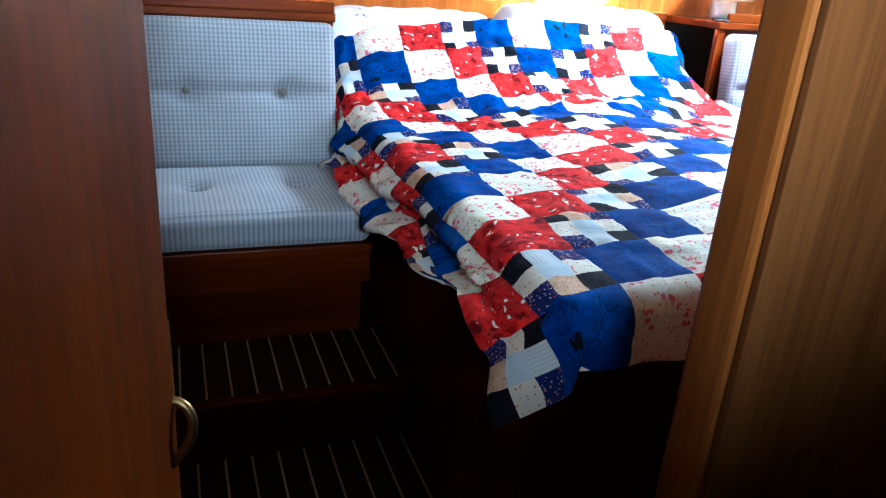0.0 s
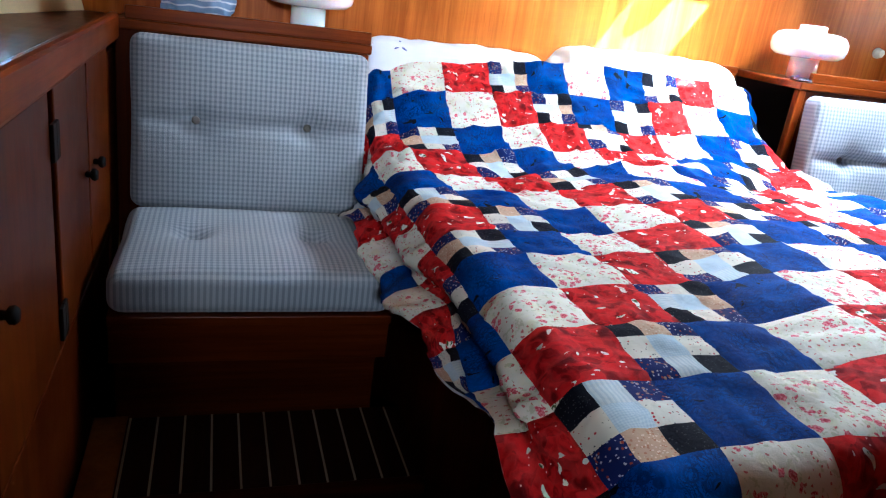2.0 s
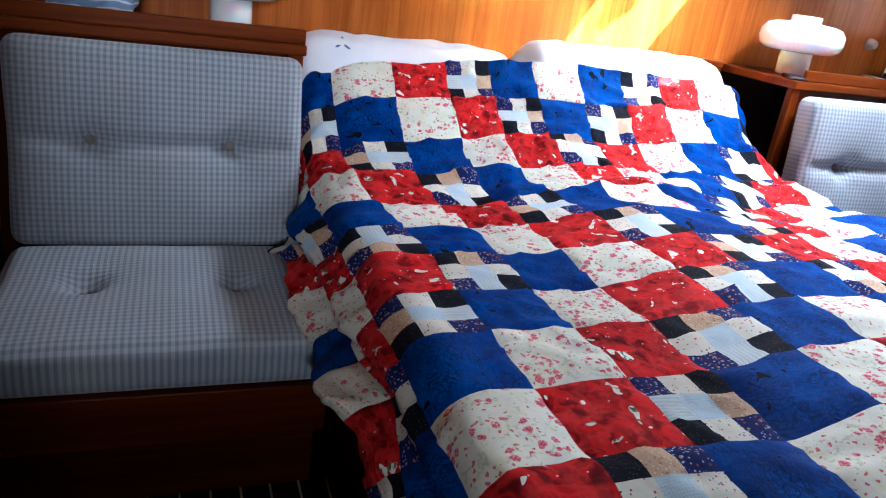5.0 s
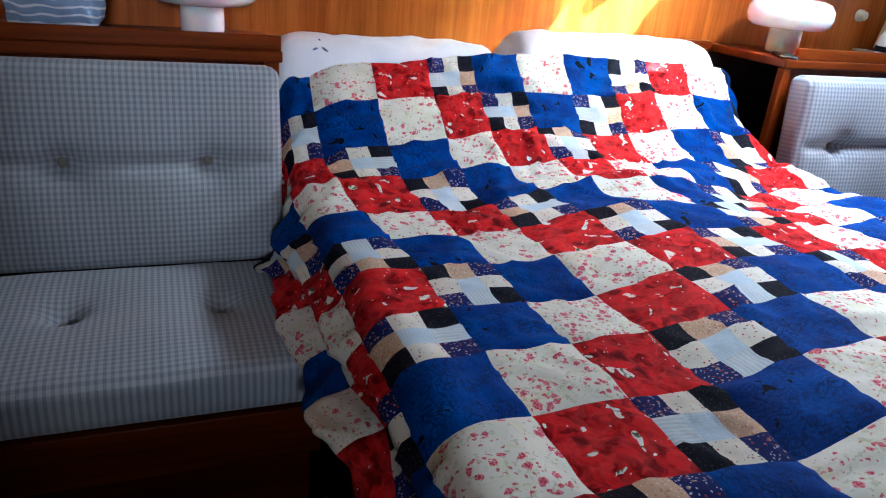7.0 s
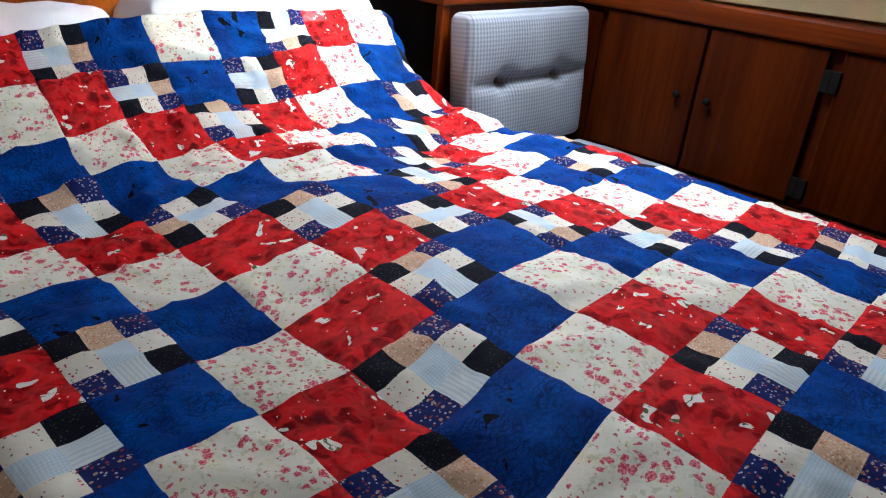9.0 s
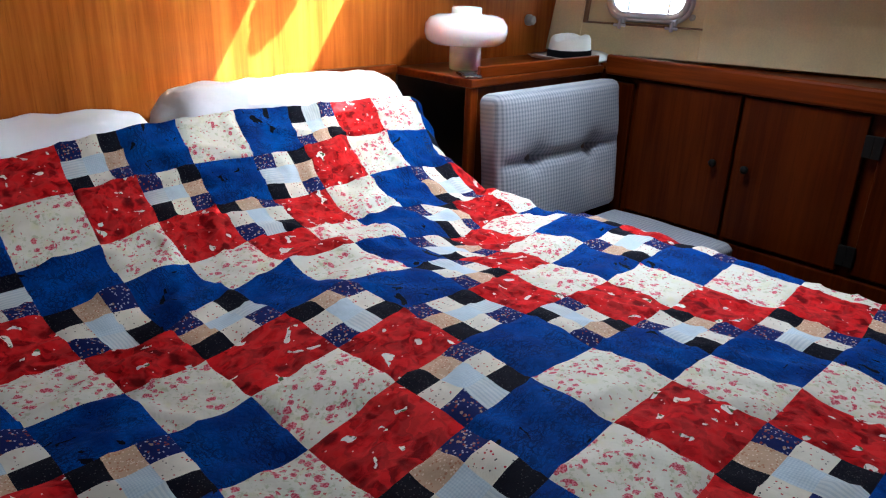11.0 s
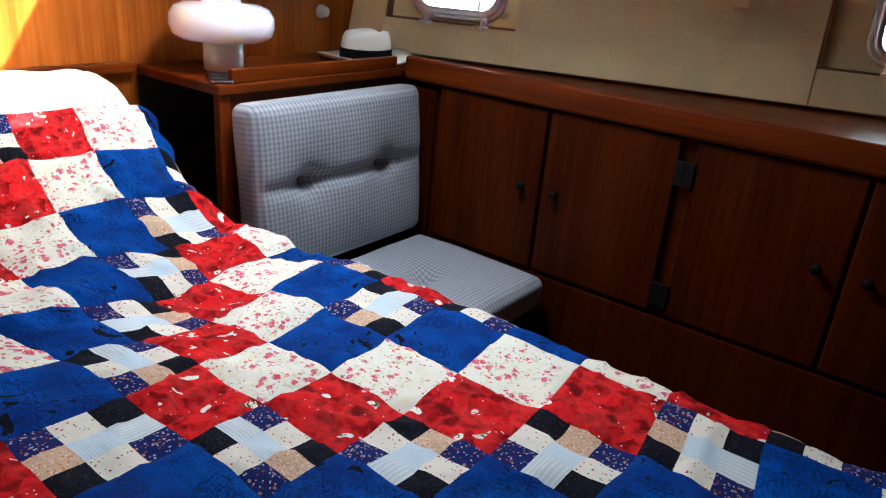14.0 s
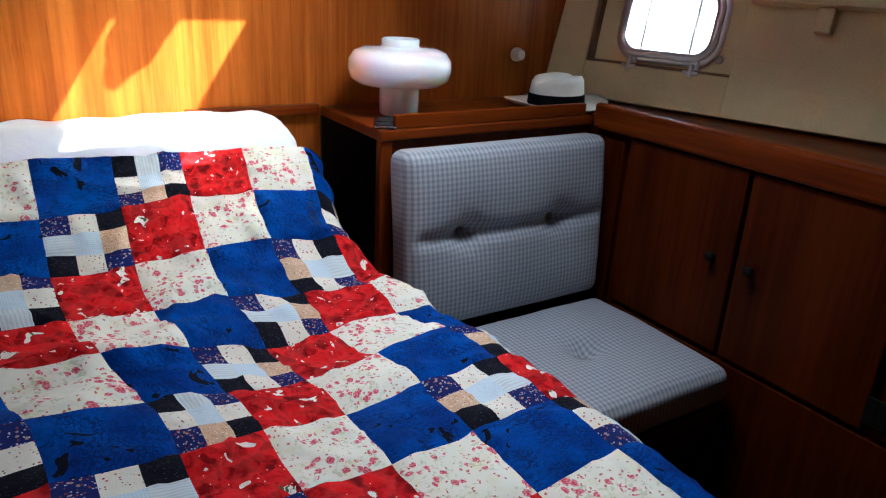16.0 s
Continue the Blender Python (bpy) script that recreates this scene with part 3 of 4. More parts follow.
def cushion(name, w, h, t, r, puff, tufts, crease, n=46):
    """A padded slab in its own x and z, front towards -y, with button tufts."""
    bm = bmesh.new()
    half = Vector((w / 2, t / 2, h / 2))
    core = half - Vector((r, r, r))
    bmesh.ops.create_cube(bm, size=2.0)
    bmesh.ops.subdivide_edges(bm, edges=bm.edges, cuts=n, use_grid_fill=True)
    for v in bm.verts:
        p = Vector((v.co.x * half.x, v.co.y * half.y, v.co.z * half.z))
        q = Vector([max(-c, min(c, a)) for a, c in zip(p, core)])
        d = p - q
        p = q + (d.normalized() * r if d.length > 1e-6 else d)
        a, b = v.co.x, v.co.z
        if v.co.y < 0.99:
            share = (0.99 - v.co.y) / 1.99
            lift = puff * (1 - abs(a) ** 3) * (1 - abs(b) ** 3)
            for tx, tz in tufts:
                dx, dz = p.x - tx, p.z - tz
                rr = dx * dx + dz * dz
                lift -= 0.034 * math.exp(-rr / 0.0011) + 0.016 * math.exp(-rr / 0.010)
            if crease:
                lift -= 0.017 * math.exp(-((p.z - tufts[0][1]) / 0.019) ** 2) * (1 - abs(a) ** 6)
            lift += 0.004 * noise.noise((p.x * 7, 3.1, p.z * 7))
            p.y -= lift * share
        p.x += 0.004 * noise.noise((p.z * 6, 1.7, p.y * 6))
        v.co = p
    ob = mesh_object(name, bm, CHECK, None, True)
    for tx, tz in tufts:
        k = lathe("button", [(0.004, -0.003), (0.010, 0), (0.011, 0.003), (0.006, 0.0065)], BUTTON, ob, 16)
        k.matrix_basis = pose(tx, -t / 2 - puff + 0.047 + (0.014 if crease else 0), tz, 90, 0, 0)
    return ob


def settee(side, x0, x1, y0, y1, tilt, back_label, seat_label):
    mid, w = side * (x0 + x1) / 2, x1 - x0
    base = empty("settee", (mid, (y0 + y1) / 2, 0))
    back = cushion("back_cushion", w, 0.445, 0.095, 0.030, 0.020, [(-0.146, 0.012), (0.146, 0.012)], True)
    back.parent = base
    back.matrix_basis = pose(0, 2.325 - (y0 + y1) / 2, 0.826 if side > 0 else 0.800, -tilt, 0, 0)
    tagged(back, back_label)
    depth = y1 - y0
    seat = cushion("seat_cushion", w, depth, 0.10, 0.032, 0.012, [(-0.146, 0.03), (0.146, 0.03)] if side < 0 else [(0.05, 0.0)], False)
    seat.parent = base
    seat.matrix_basis = pose(0, 0, 0.545, -90, 0, 0)
    tagged(seat, seat_label)
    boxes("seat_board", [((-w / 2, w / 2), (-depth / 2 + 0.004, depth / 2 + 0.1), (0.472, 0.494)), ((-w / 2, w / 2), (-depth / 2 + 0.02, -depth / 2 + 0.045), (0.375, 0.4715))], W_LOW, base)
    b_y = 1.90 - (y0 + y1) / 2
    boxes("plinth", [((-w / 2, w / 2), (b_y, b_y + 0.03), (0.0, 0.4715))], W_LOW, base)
    tagged(base, "mahogany settee with loose grey-blue checked cushions", "settee", "settees")


settee(-1, 0.775, 1.385, 1.785, 2.262, 7, "grey-blue checked settee back cushion with two buttons", "grey-blue checked settee seat cushion on a mahogany base")
settee(1, 0.770, 1.402, 1.798, 2.272, 5, "grey checked settee back cushion with two buttons", "grey checked settee seat cushion with one button")

# ---- bed ----
S(box("bed_base", (-0.70, 0.62), (0.97, 2.70), (-0.012, 0.66), W_Z, bevel=0.006), "dark mahogany island berth base", "bed")
S(box("mattress", (-0.72, 0.64), (0.945, 2.45), (0.662, 0.735), BACKING, bevel=0.02), "white mattress under the quilt", "mattress")


def pillow(name, x0, x1, y0, y1, zc, t, tilt, label, seed):
    bm = bmesh.new()
    nu, nv = 40, 24
    w, d = (x1 - x0) / 2, (y1 - y0) / 2
    for sgn in (1, -1):
        grid = []
        for i in range(nu + 1):
            row = []
            for j in range(nv + 1):
                a, b = 2 * i / nu - 1, 2 * j / nv - 1
                body = ((1 - abs(a) ** 12) * (1 - abs(b) ** 3.0)) ** 0.5
                pinch = 1 - 0.05 * (a * a * b * b)
                z = sgn * t / 2 * body + 0.010 * body * noise.noise((a * 2.5 + seed, b * 2.5, sgn)) + 0.006 * noise.noise((a * 6 + seed, b * 3, 2))
                row.append(bm.verts.new((a * w * pinch, b * d * pinch, z)))
            grid.append(row)
        for i in range(nu):
            for j in range(nv):
                q = (grid[i][j], grid[i + 1][j], grid[i + 1][j + 1], grid[i][j + 1])
                bm.faces.new(q if sgn > 0 else q[::-1])
    bmesh.ops.remove_doubles(bm, verts=bm.verts, dist=1e-4)
    ob = mesh_object(name, bm, LINEN, None, True)
    ob.matrix_world = pose((x0 + x1) / 2, (y0 + y1) / 2, zc, tilt, 0, 0)
    return tagged(ob, label, "pillow", "bed pillows")


left_pillow = pillow("pillow", -0.775, -0.108, 2.488, 2.746, 0.930, 0.262, 0, "white cotton pillow with a small blue sprig against the bulkhead", 3)
pillow("pillow", -0.105, 0.630, 2.490, 2.746, 0.944, 0.318, 0, "white cotton pillow in bright sun against the bulkhead", 8)


# ---- patchwork quilt ----
SEAM_X = (-0.775, -0.617, -0.482, -0.358, -0.180, -0.019, 0.137, 0.250, 0.374, 0.514, 0.675)   # seams -5 .. 5
PITCH = 0.147
EDGE_L, EDGE_R, EDGE_F = -0.70, 0.69, 0.885


def bed_height(x, y):
    """Top of the made bed: flat, rising over the pillows, softly rumpled."""
    begin = 2.06 + 0.08 * smooth_step(x, -0.4, 0.2)
    t = min(1.0, max(0.0, (y - begin) / (2.525 - begin)))
    side = 1 - 0.45 * smooth_step(abs(x + 0.06), 0.52 if x < 0 else 0.60, 0.82 if x < 0 else 0.92)
    lift = 0.258 * t ** 2.1 * side
    dip = -0.035 * math.exp(-((y - 1.98 - 0.25 * (x - 0.3)) / 0.14) ** 2) * smooth_step(x, 0.05, 0.45)
    slope = 0.047 * smooth_step(x, -0.72, 0.02) - 0.030
    soft = 0.010 * noise.noise((x * 2.6, y * 2.6, 0.3)) + 0.008 * noise.noise((x * 6 + 4, y * 9, 1.3)) + 0.0034 * noise.noise((x * 17, y * 24, 4.3))
    folds = 0.006 * math.sin(14 * (x - 0.7 * y)) * smooth_step(y, 1.7, 2.2) * (1 - t)
    creases = 0.023 * noise.noise((x * 4.5 + y * 3, y * 13 - x * 5, 2.2)) * smooth_step(y, 1.75, 2.15)
    creases += 0.007 * noise.noise((x * 15, y * 4 + x * 3, 6.1)) * smooth_step(abs(x + 0.05), 0.40, 0.72)
    return 0.795 + lift + dip + slope + soft + folds + creases * (1 - 0.5 * t)


def bend(a, rho=0.055):
    """Cloth going over an edge: how far out and how far down after length a."""
    if a <= 0:
        return 0.0, 0.0
    q = rho * math.pi / 2
    if a < q:
        return rho * math.sin(a / rho), rho * (1 - math.cos(a / rho))
    return rho - 0.12 * (a - q), rho + (a - q) * 0.985


HEAD_X = (-0.775, -0.676, -0.518, -0.366, -0.238, -0.105, 0.042, 0.190, 0.327, 0.463, 0.610)   # the same seams at the pillows


def seam_x(k, y=0.0):
    share = smooth_step(y, 1.80, 2.33)
    if -5 <= k <= 5:
        return float(np.interp(k, range(-5, 6), SEAM_X)) * (1 - share) + float(np.interp(k, range(-5, 6), HEAD_X)) * share
    if k < -5:
        return SEAM_X[0] * (1 - share) + HEAD_X[0] * share + (k + 5) * PITCH
    return SEAM_X[-1] * (1 - share) + HEAD_X[-1] * share + (k - 5) * PITCH


ROW_AT = (-0.8, -0.62, -0.48, -0.36, -0.18, 0.0, 0.37, 0.51, 0.675)
ROW_START = (1.763, 1.768, 1.760, 1.742, 1.776, 1.797, 1.762, 1.782, 1.795)
ROW_PITCH = (0.148, 0.147, 0.1475, 0.1475, 0.1497, 0.152, 0.1435, 0.149, 0.146)


def row_line(x):
    """The seam's y for each cross seam -6 .. 7 at one x, paced along the cloth up the pillows."""
    start, pace = float(np.interp(x, ROW_AT, ROW_START)), float(np.interp(x, ROW_AT, ROW_PITCH))
    out = {j: start - pace * j for j in range(-2, 8)}
    share = smooth_step(x, -0.5, 0.0)
    for j, port, mid in ((-3, 2.200, 2.222), (-4, 2.305, 2.340), (-5, 2.424, 2.426), (-6, 2.505, 2.510)):
        out[j] = port + (mid - port) * share
    out[-3] -= 0.035 * smooth_step(x, 0.34, 0.46)
    out[-5] += 0.014 * smooth_step(x, 0.1, 0.4)
    return out


LINES = [(x, row_line(x)) for x in np.linspace(-1.0, 0.95, 40)]


def seam_y(x, j):
    x = max(-0.999, min(0.949, x))
    f = (x + 1.0) / 1.95 * 39
    i = min(38, int(f))
    js = sorted(LINES[0][1])
    ya = float(np.interp(j, js, [LINES[i][1][q] for q in js]))
    yb = float(np.interp(j, js, [LINES[i + 1][1][q] for q in js]))
    return ya + (yb - ya) * (f - i)


HANG_AT = (0.9, 1.0, 1.13, 1.31, 1.48, 1.70, 1.90, 2.10, 2.27, 2.5)
HANG = (0.06, 0.065, 0.090, 0.120, 0.150, 0.182, 0.160, 0.150, 0.20, 0.26)


def port_fold(a, whole, y):
    """The slack port side: a soft roll, then loose folds down to the hem."""
    roll, turn = 0.06, 0.078
    if a <= turn:
        return roll * math.sin(max(0.0, a) / roll), roll * (1 - math.cos(max(0.0, a) / roll))
    out0, down0 = roll * math.sin(turn / roll), roll * (1 - math.cos(turn / roll))
    s = min(1.0, (a - turn) / max(0.01, whole - turn))
    deep = max(down0 + 0.01, float(np.interp(y, HANG_AT, HANG)))
    tight = 1 - 0.9 * smooth_step(y, 2.16, 2.27)
    bulge = 0.034 * math.exp(-((y - 2.14) / 0.10) ** 2) * min(1.0, 3 * s)
    lean = 6 * y - 2.2 * s
    wave = 0.026 * math.sin(2 * math.pi * s * 1.15 + 0.6 + 0.9 * math.sin(lean)) * (0.35 + 0.65 * smooth_step(s, 0.0, 0.35))
    pleat = 0.013 * math.sin(19 * y + 3 * s) * s + 0.006 * noise.noise((y * 22, s * 6, 3.0)) * s
    return out0 + (0.050 * s + wave + pleat + bulge) * tight, down0 + (deep - down0) * s ** 0.85 + 0.010 * math.sin(11 * y + 1) * s


def flat_fall(a):
    """The port side near the foot: cloth that slopes outwards over the slack edge."""
    if a <= 0:
        return 0.0, 0.0
    return 0.055 * math.sin(min(a, 0.06) / 0.055) + 0.60 * max(0.0, a - 0.06), 0.03 * min(1.0, a / 0.06) ** 2 + 0.34 * max(0.0, a - 0.06)


def quilt_point(k, j):
    y = seam_y(max(-0.92, seam_x(k)), j)
    x = max(seam_x(k, y), seam_x(-6, y))
    if y < EDGE_F and not EDGE_L <= x <= EDGE_R:
        cx = EDGE_L if x < EDGE_L else EDGE_R
        off = Vector((x - cx, y - EDGE_F))
        out, down = bend(off.length)
        aim = math.atan2(off.y, off.x)
        if x < cx:
            flat, part = flat_fall(off.length), abs(math.cos(aim)) ** 1.5
            out, down = out + (flat[0] - out) * part, down + (flat[1] - down) * part
        flare = math.sin(2 * aim) ** 2 * (0.64 if x < cx else 0.25)
        out += flare * max(0.0, down - 0.02) + 0.010 * math.sin(aim * 9) * min(1.0, down / 0.12)
        return Vector((cx + out * math.cos(aim), EDGE_F + out * math.sin(aim), bed_height(cx, EDGE_F) - down))
    edge_r = EDGE_R - 0.095 * smooth_step(y, 2.1, 2.4)
    out_l, down_l = flat_fall(EDGE_L - x)
    loose = smooth_step(y, EDGE_F, 1.12)
    if x < EDGE_L and loose > 0:
        first = PITCH * (0.62 + 0.38 * smooth_step(y, 1.0, 1.4))
        second = PITCH * 0.75 * smooth_step(y, 1.12, 1.50)
        a = EDGE_L - x if k >= -5 else 0.075 + min(1.0, -5 - k) * first + max(0.0, -6 - k) * second
        fold_out, fold_down = port_fold(a, 0.075 + first + second, y)
        out_l, down_l = out_l + (fold_out - out_l) * loose, down_l + (fold_down - down_l) * loose
    out_r, down_r = bend(x - edge_r)
    out_f, down_f = bend(EDGE_F - y)
    px = max(EDGE_L, min(edge_r, x)) - out_l + out_r
    py = max(EDGE_F, y) - out_f
    z = bed_height(max(EDGE_L, min(edge_r, x)), max(EDGE_F, y))
    wave = 0.012 * math.sin(y * 16 + 0.8) + 0.007 * math.sin(y * 37)
    px += wave * min(1.0, down_r / 0.12)
    py += (0.016 * math.sin(x * 15 + 0.5) + 0.008 * math.sin(x * 41)) * min(1.0, down_f / 0.12)
    return Vector((px, py, z - down_l - down_r - down_f))


NINE = (("black", "stripe", "navy"), ("cream", "ging", "cream"), ("navy", "peach", "black"))
KIND = "CBFR"


def quilt():
    thing = empty("patchwork_quilt", (-0.05, 1.7, 0.80))
    origin = thing.location
    rng = random.Random(5)
    n = 12
    for j in range(-6, 7):
        for k in range(-7 if j < 5 else -6, 7):
            kind = KIND[(abs(j) - abs(k)) % 4]
            turn = 0 if (j, k) == (-6, 2) else 3 if (j, k) == (-6, -2) else rng.randrange(4)
            spin = rng.randrange(4)
            bm = bmesh.new()
            uv = bm.loops.layers.uv.new("UVMap")
            grid, flat = [], {}
            for a in range(n + 1):
                row = []
                for b in range(n + 1):
                    u, v = k + a / n, j + b / n
                    p = quilt_point(u, v)
                    e = 0.02
                    nor = (quilt_point(u + e, v) - p).cross(p - quilt_point(u, v + e)).normalized()
                    if kind == "C":
                        fa, fb = (3 * a / n) % 1, (3 * b / n) % 1
                        edge = min(fa, 1 - fa, fb, 1 - fb) if 0 < a < n and 0 < b < n else 0
                        puff = 0.0022 * min(1.0, edge * 4)
                    else:
                        ca, cb = 2 * a / n - 1, 2 * b / n - 1
                        puff = 0.0034 * (1 - abs(ca) ** 8) * (1 - abs(cb) ** 8)
                    slack = 1 + 0.9 * smooth_step(p.y, 1.75, 2.25)
                    p = p + nor * (puff + 0.004 * noise.noise((u * 2.3, v * 2.3, 5.0)) + 0.0055 * slack * max(0.0, 1 - 6 * abs(noise.noise((u * 1.1 + v * 0.5, v * 1.5 - u * 0.4, 9.0)))))
                    vert = bm.verts.new(p - origin)
                    flat[vert] = (u, v)
                    row.append(vert)
                grid.append(row)
            names = ["black", "stripe", "navy", "cream", "ging", "peach"] if kind == "C" else [kind]
            for a in range(n):
                for b in range(n):
                    f = bm.faces.new((grid[a][b], grid[a][b + 1], grid[a + 1][b + 1], grid[a + 1][b]))
                    f.smooth = True
                    if kind == "C":
                        ca, cb = 3 * a // n, 3 * b // n
                        for _ in range(turn):
                            ca, cb = cb, 2 - ca
                        f.material_index = names.index(NINE[cb][ca])
                    for lp in f.loops:
                        s, w = flat[lp.vert]
                        s, w = s * 0.15, -w * 0.15
                        for _ in range(spin if kind != "C" else turn):
                            s, w = w, -s
                        lp[uv].uv = (s, w)
            mesh_object({"C": "nine_patch", "F": "rose_patch", "B": "blue_patch", "R": "poppy_patch"}[kind], bm, [FABRIC[q] for q in names], thing)
    # readable word of the print, laid on the cloth of one blue patch
    words = bpy.data.curves.new("printed_word", "FONT")
    words.body, words.size, words.align_x, words.align_y, words.extrude = "PARIS", 1.0, "CENTER", "CENTER", 0.0
    mould = new("printed_word", words)
    flat_word = bpy.data.meshes.new_from_object(mould.evaluated_get(bpy.context.evaluated_depsgraph_get()))
    bpy.data.objects.remove(mould)
    for vert in flat_word.vertices:
        u, v = 4.80 + vert.co.y * 0.20, -4.52 - vert.co.x * 0.20
        p, e = quilt_point(u, v), 0.02
        nor = (quilt_point(u + e, v) - p).cross(p - quilt_point(u, v + e)).normalized()
        slack = 1 + 0.9 * smooth_step(p.y, 1.75, 2.25)
        crest = 0.0055 * slack * max(0.0, 1 - 6 * abs(noise.noise((u * 1.1 + v * 0.5, v * 1.5 - u * 0.4, 9.0))))
        vert.co = p + nor * (0.0034 + 0.004 * noise.noise((u * 2.3, v * 2.3, 5.0)) + crest + 0.0012) - origin
    flat_word.materials.append(plain("dark_blue_print_ink", (0.002, 0.012, 0.07), 0.85))
    print_ob = new("printed_word", flat_word)
    print_ob.parent = thing
    tagged(print_ob, "dark blue printed word PARIS")
    # backing cloth just under the patches
    bm = bmesh.new()
    m = 70
    grid = []
    for a in range(m + 1):
        row = []
        for b in range(m + 1):
            u, v = -6.98 + 13.98 * a / m, -6 + 13 * b / m
            p = quilt_point(u, v)
            e = 0.02
            nor = (quilt_point(u + e, v) - p).cross(p - quilt_point(u, v + e)).normalized()
            row.append(bm.verts.new(p - nor * 0.006 - origin))
        grid.append(row)
    for a in range(m):
        for b in range(m):
            bm.faces.new((grid[a][b], grid[a + 1][b], grid[a + 1][b + 1], grid[a][b + 1])).smooth = True
    mesh_object("backing", bm, BACKING, thing)
    return tagged(thing, "red, blue and cream cotton patchwork quilt spread over the berth", "quilt")


quilt()

# small blue sprig on the port pillow
bm = bmesh.new()
for a in range(5):
    m = pose(0, 0, 0, 0, 0, 72 * a + 11) @ Matrix.Translation((0.017, 0, 0)) @ Matrix.Diagonal((0.016, 0.0042, 0.0012, 1))
    bmesh.ops.create_icosphere(bm, subdivisions=2, radius=1.0, matrix=m)
sprig = mesh_object("sprig_print", bm, plain("sprig_blue", (0.10, 0.12, 0.32), 0.85), left_pillow, True)
sprig.matrix_basis = pose(-0.20, -0.075, 0.114, 24, 0, 0)


def sun_blocker(x, y, wide, long, label):
    """Unseen lump added on the hatch pane; its shadow bites into the patch of sun."""
    bm = bmesh.new()
    bmesh.ops.create_icosphere(bm, subdivisions=4, radius=1.0)
    for v in bm.verts:
        c = v.co.copy()
        r = 1 + 0.30 * noise.noise(c * 2.1 + Vector((7, 2, 1))) + 0.12 * noise.noise(c * 5)
        v.co = Vector((c.x * wide * r * (1 + 0.5 * c.y), c.y * long * r, max(-0.02, c.z * 0.035 * r)))
    ob = mesh_object("canvas_cover", bm, BACKING, None, True)
    ob.location = (x, y, CEIL + 0.0712 + 0.0203)
    return tagged(ob, label, "canvas")


# made-up blockers: one notches the sun patch, one shades the quilt's top row
sun_blocker(0.797, 2.190, 0.062, 0.080, "unseen white lump added on the deck hatch to notch the sun patch")
sun_blocker(0.800, 1.750, 0.150, 0.060, "unseen wide lump added at the hatch edge to keep sun off the quilt")

# ---- things on the lockers ----


def mushroom_lamp(x, y, z):
    thing = empty("table_lamp", (x, y, z))
    lathe("foot", [(0.046, 0.0), (0.051, 0.004), (0.0515, 0.03), (0.0505, 0.082)], OPAL, thing)
    lathe("shade", [(0.040, 0.076), (0.078, 0.0765), (0.110, 0.081), (0.127, 0.094), (0.133, 0.116), (0.131, 0.140), (0.117, 0.160), (0.092, 0.169), (0.052, 0.171), (0.048, 0.174), (0.048, 0.190), (0.045, 0.192), (0.042, 0.186), (0.042, 0.172)], OPAL, thing, 64)
    return tagged(thing, "white opal glass mushroom table lamp on the locker top", "lamp", "bedside lamps")


lamp = mushroom_lamp(0.903, 2.575, 1.0842)
copy_thing(lamp, pose(-0.920, 2.592, 1.0462))


def hat():
    thing = empty("straw_hat", (1.415, 2.545, 1.0850))
    thing.scale = (0.88, 0.88, 0.88)
    bm = bmesh.new()
    seg, prof = 56, [(0.095, 0.006), (0.13, 0.004), (0.165, 0.007), (0.180, 0.016), (0.182, 0.019), (0.165, 0.011), (0.13, 0.008), (0.098, 0.010)]
    rings = []
    for r, z in prof:
        ring = []
        for i in range(seg):
            a = 2 * math.pi * i / seg
            curl = 0.012 * (math.cos(a) ** 2) * (r - 0.095) / 0.085 - 0.006 * (math.sin(a) ** 2) * (r - 0.095) / 0.085
            ring.append(bm.verts.new((r * math.cos(a) * 1.02, r * math.sin(a) * 0.86, z + curl)))
        rings.append(ring)
    for p, q in zip(rings, rings[1:]):
        for i in range(seg):
            bm.faces.new((p[i], p[(i + 1) % seg], q[(i + 1) % seg], q[i]))
    mesh_object("brim", bm, STRAW, thing, True)
    lathe("band", [(0.1005, 0.008), (0.1015, 0.012), (0.0995, 0.044), (0.0985, 0.046)], RIBBON, thing, 48, squash=(1.0, 0.86))
    bm = bmesh.new()
    rings = []
    for r, z in [(0.097, 0.010), (0.096, 0.05), (0.091, 0.085), (0.082, 0.100), (0.060, 0.104), (0.030, 0.098), (0.004, 0.096)]:
        rings.append([bm.verts.new((r * math.cos(2 * math.pi * i / seg), r * 0.86 * math.sin(2 * math.pi * i / seg), z - 0.016 * math.exp(-(r * math.sin(2 * math.pi * i / seg) / 0.03) ** 2) * (r < 0.085) + 0.006 * math.cos(2 * math.pi * i / seg) * (z > 0.08))) for i in range(seg)])
    for p, q in zip(rings, rings[1:]):
        for i in range(seg):
            bm.faces.new((p[i], p[(i + 1) % seg], q[(i + 1) % seg], q[i]))
    bm.faces.new(rings[-1])
    mesh_object("crown", bm, STRAW, thing, True)
    return tagged(thing, "pale straw hat with a black ribbon band on the locker", "hat")


hat()


def small_device():
    thing = empty("mobile_phone", (0.800, 2.455, 1.0843))
    thing.rotation_euler = (0, 0, radians(-28))
    box("body", (-0.026, 0.026), (-0.05, 0.05), (0, 0.011), BLACK, thing, 0.004)
    box("silver_edge", (-0.0268, 0.0268), (-0.0508, -0.015), (0.003, 0.008), SILVER, thing, 0.001)
    box("screen", (-0.021, 0.021), (-0.012, 0.042), (0.0111, 0.0122), BLACK, thing, 0.0005)
    return tagged(thing, "small black and silver phone on the locker top", "phone")


small_device()

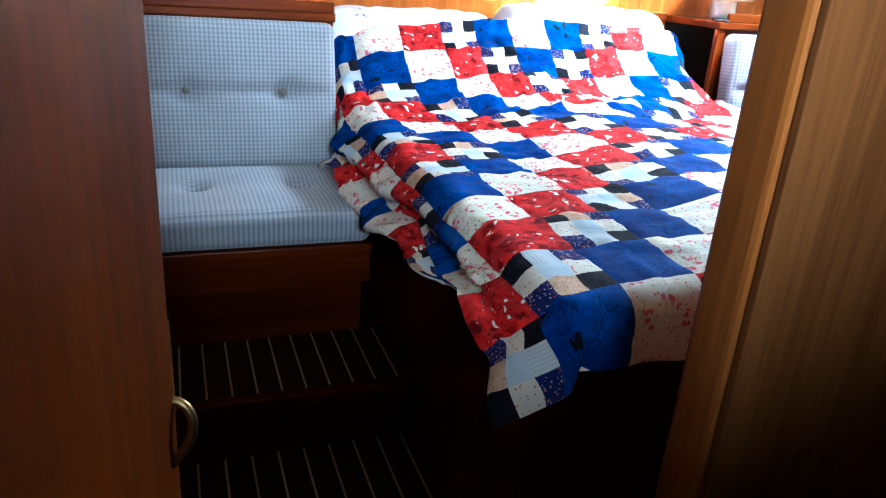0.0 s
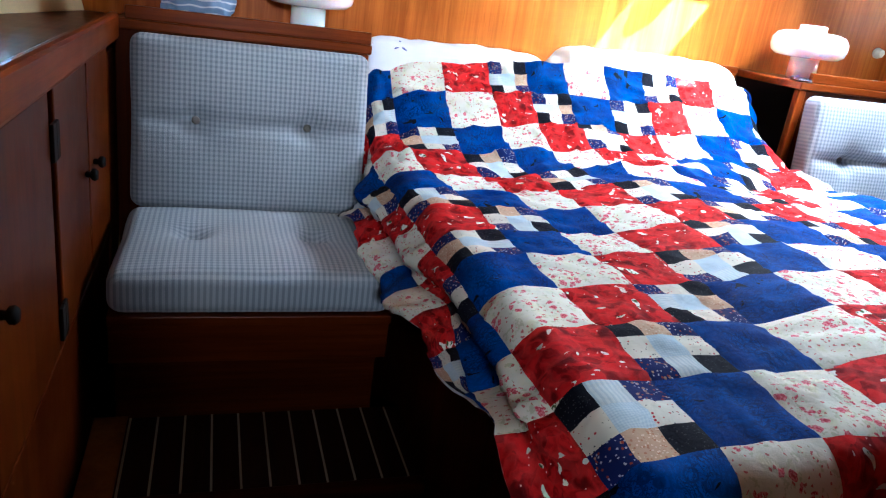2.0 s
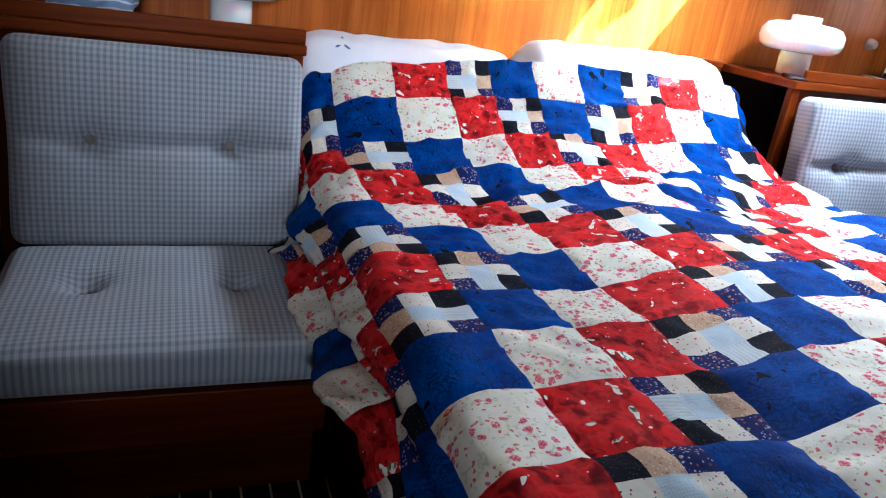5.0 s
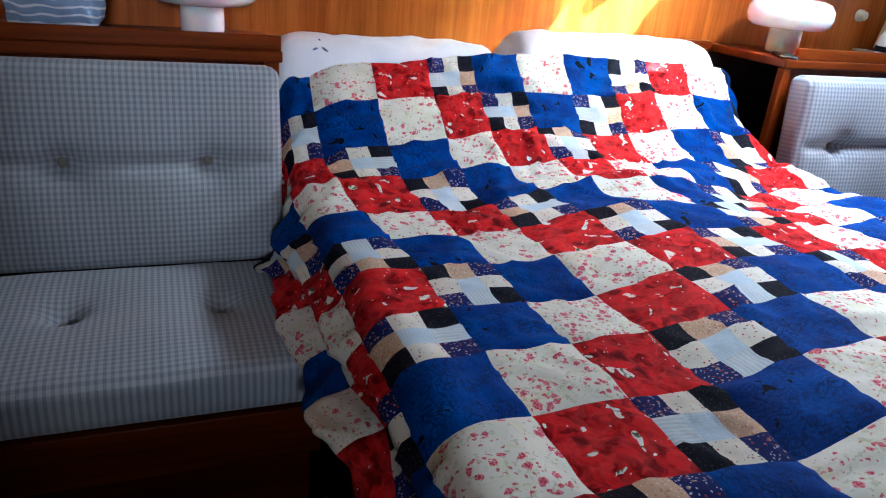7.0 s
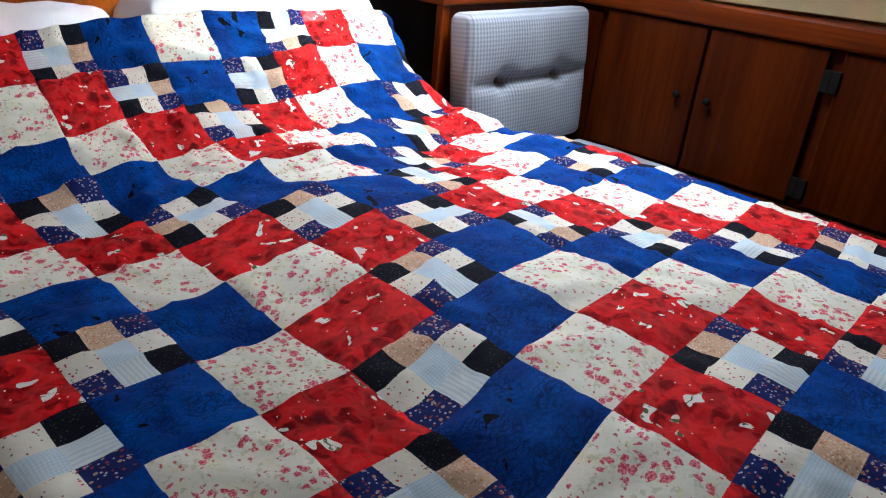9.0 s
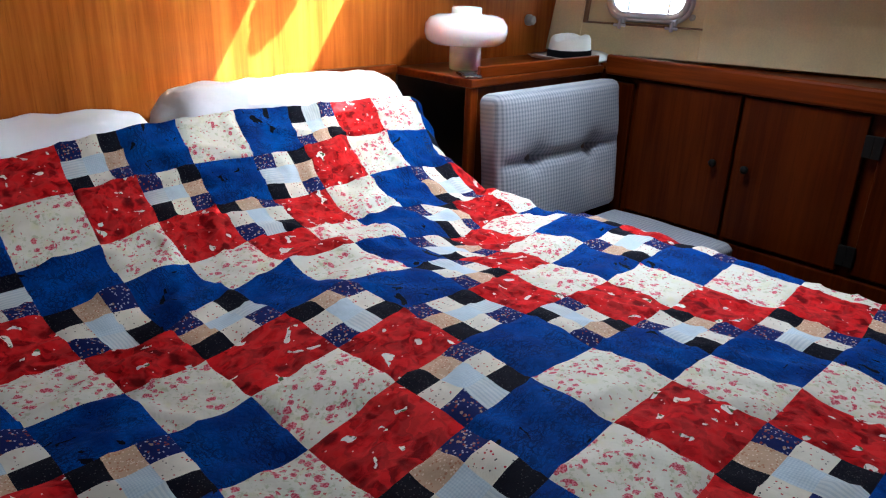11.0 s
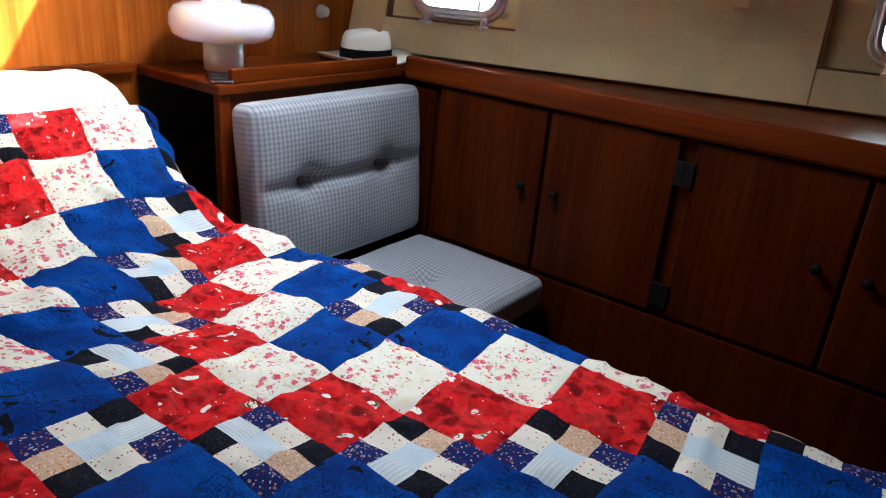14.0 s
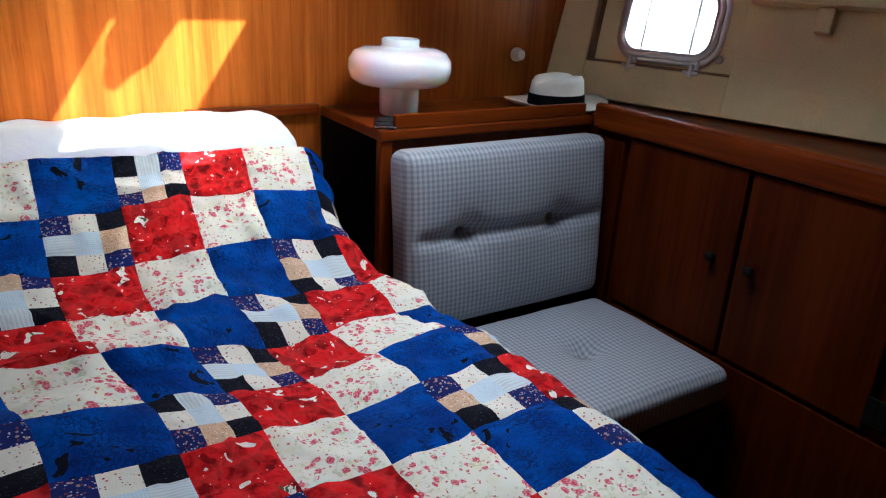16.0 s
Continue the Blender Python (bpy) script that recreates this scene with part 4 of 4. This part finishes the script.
knob_plate = lathe("bulkhead_socket", [(0.021, 0), (0.021, 0.010), (0.018, 0.013), (0.016, 0.026), (0.012, 0.030), (0.005, 0.028)], IVORY, None, 28)
knob_plate.matrix_world = pose(1.412, HEAD_Y - 0.0002, 1.212, 90, 0, 0)
tagged(knob_plate, "round ivory plastic socket on the bulkhead", "socket")


def cloth_bundle():
    bm = bmesh.new()
    bmesh.ops.create_icosphere(bm, subdivisions=5, radius=1.0)
    for v in bm.verts:
        c = v.co.copy()
        r = 1 + 0.20 * noise.noise(c * 1.7 + Vector((3, 1, 0))) + 0.09 * noise.noise(c * 4.2)
        flare = 1 + 0.55 * smooth_step(-c.z, 0.55, 0.9)
        v.co = Vector((c.x * 0.105 * r * flare, c.y * 0.075 * r * flare, max(-0.075, c.z * 0.095 * r)))
    ob = mesh_object("folded_shirt", bm, STRIPED, None, True)
    ob.location = (-1.235, 2.52, 1.0463 + 0.0752)
    return tagged(ob, "crumpled blue and white striped shirt on the locker", "clothing")


cloth_bundle()

# ---- door leaf ----


def door_leaf():
    edge, hinge = Vector((-1.294, 0.642, 0)), Vector((-1.415, 0.085, 0))
    run = hinge - edge
    thing = empty("cabin_door", (edge.x, edge.y, 0.012))
    thing.rotation_euler = (0, 0, math.atan2(run.y, run.x))
    w = run.length
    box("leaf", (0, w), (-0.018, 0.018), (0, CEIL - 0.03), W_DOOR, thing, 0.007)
    box("lock_plate", (-0.002, 0.0), (-0.010, 0.0175), (0.785, 0.885), BRASS, thing, 0.0008)
    tube("handle", [(0.008, 0.008, 0.803), (0.008, 0.021, 0.803), (0.010, 0.031, 0.795), (0.012, 0.035, 0.779), (0.014, 0.028, 0.756), (0.016, 0.008, 0.731)], 0.0048, BRASS, thing)
    return S(thing, "varnished teak cabin door standing open with a brass hook handle", "door")


door_leaf()

# ---- step and sole planking ----
step = S(boxes("step", [((-1.43, -0.71), (1.615, 1.90), (-0.011, 0.166)), ((-1.43, -0.71), (1.578, 1.614), (0.150, 0.176)), ((-1.43, -0.71), (1.600, 1.6149), (-0.011, 0.1495))], W_LOW, bevel=0.003), "dark teak step with pale holly strips and a nosing", "step")
for i in range(11):
    x = -1.352 + i * 0.0612
    box("plank", (x + 0.0025, x + 0.0587), (1.6145, 1.898), (0.1662, 0.1762), W_SOLE, step, 0.0006)
    box("strip", (x - 0.0025, x + 0.0025), (1.6145, 1.898), (0.1662, 0.1768), W_HOLLY, step, 0.0004)
tagged(box("corner_block", (-1.4305, -1.358), (1.60, 1.90), (0.1775, 0.181), W_POST, step, 0.001), "lighter wooden corner piece")
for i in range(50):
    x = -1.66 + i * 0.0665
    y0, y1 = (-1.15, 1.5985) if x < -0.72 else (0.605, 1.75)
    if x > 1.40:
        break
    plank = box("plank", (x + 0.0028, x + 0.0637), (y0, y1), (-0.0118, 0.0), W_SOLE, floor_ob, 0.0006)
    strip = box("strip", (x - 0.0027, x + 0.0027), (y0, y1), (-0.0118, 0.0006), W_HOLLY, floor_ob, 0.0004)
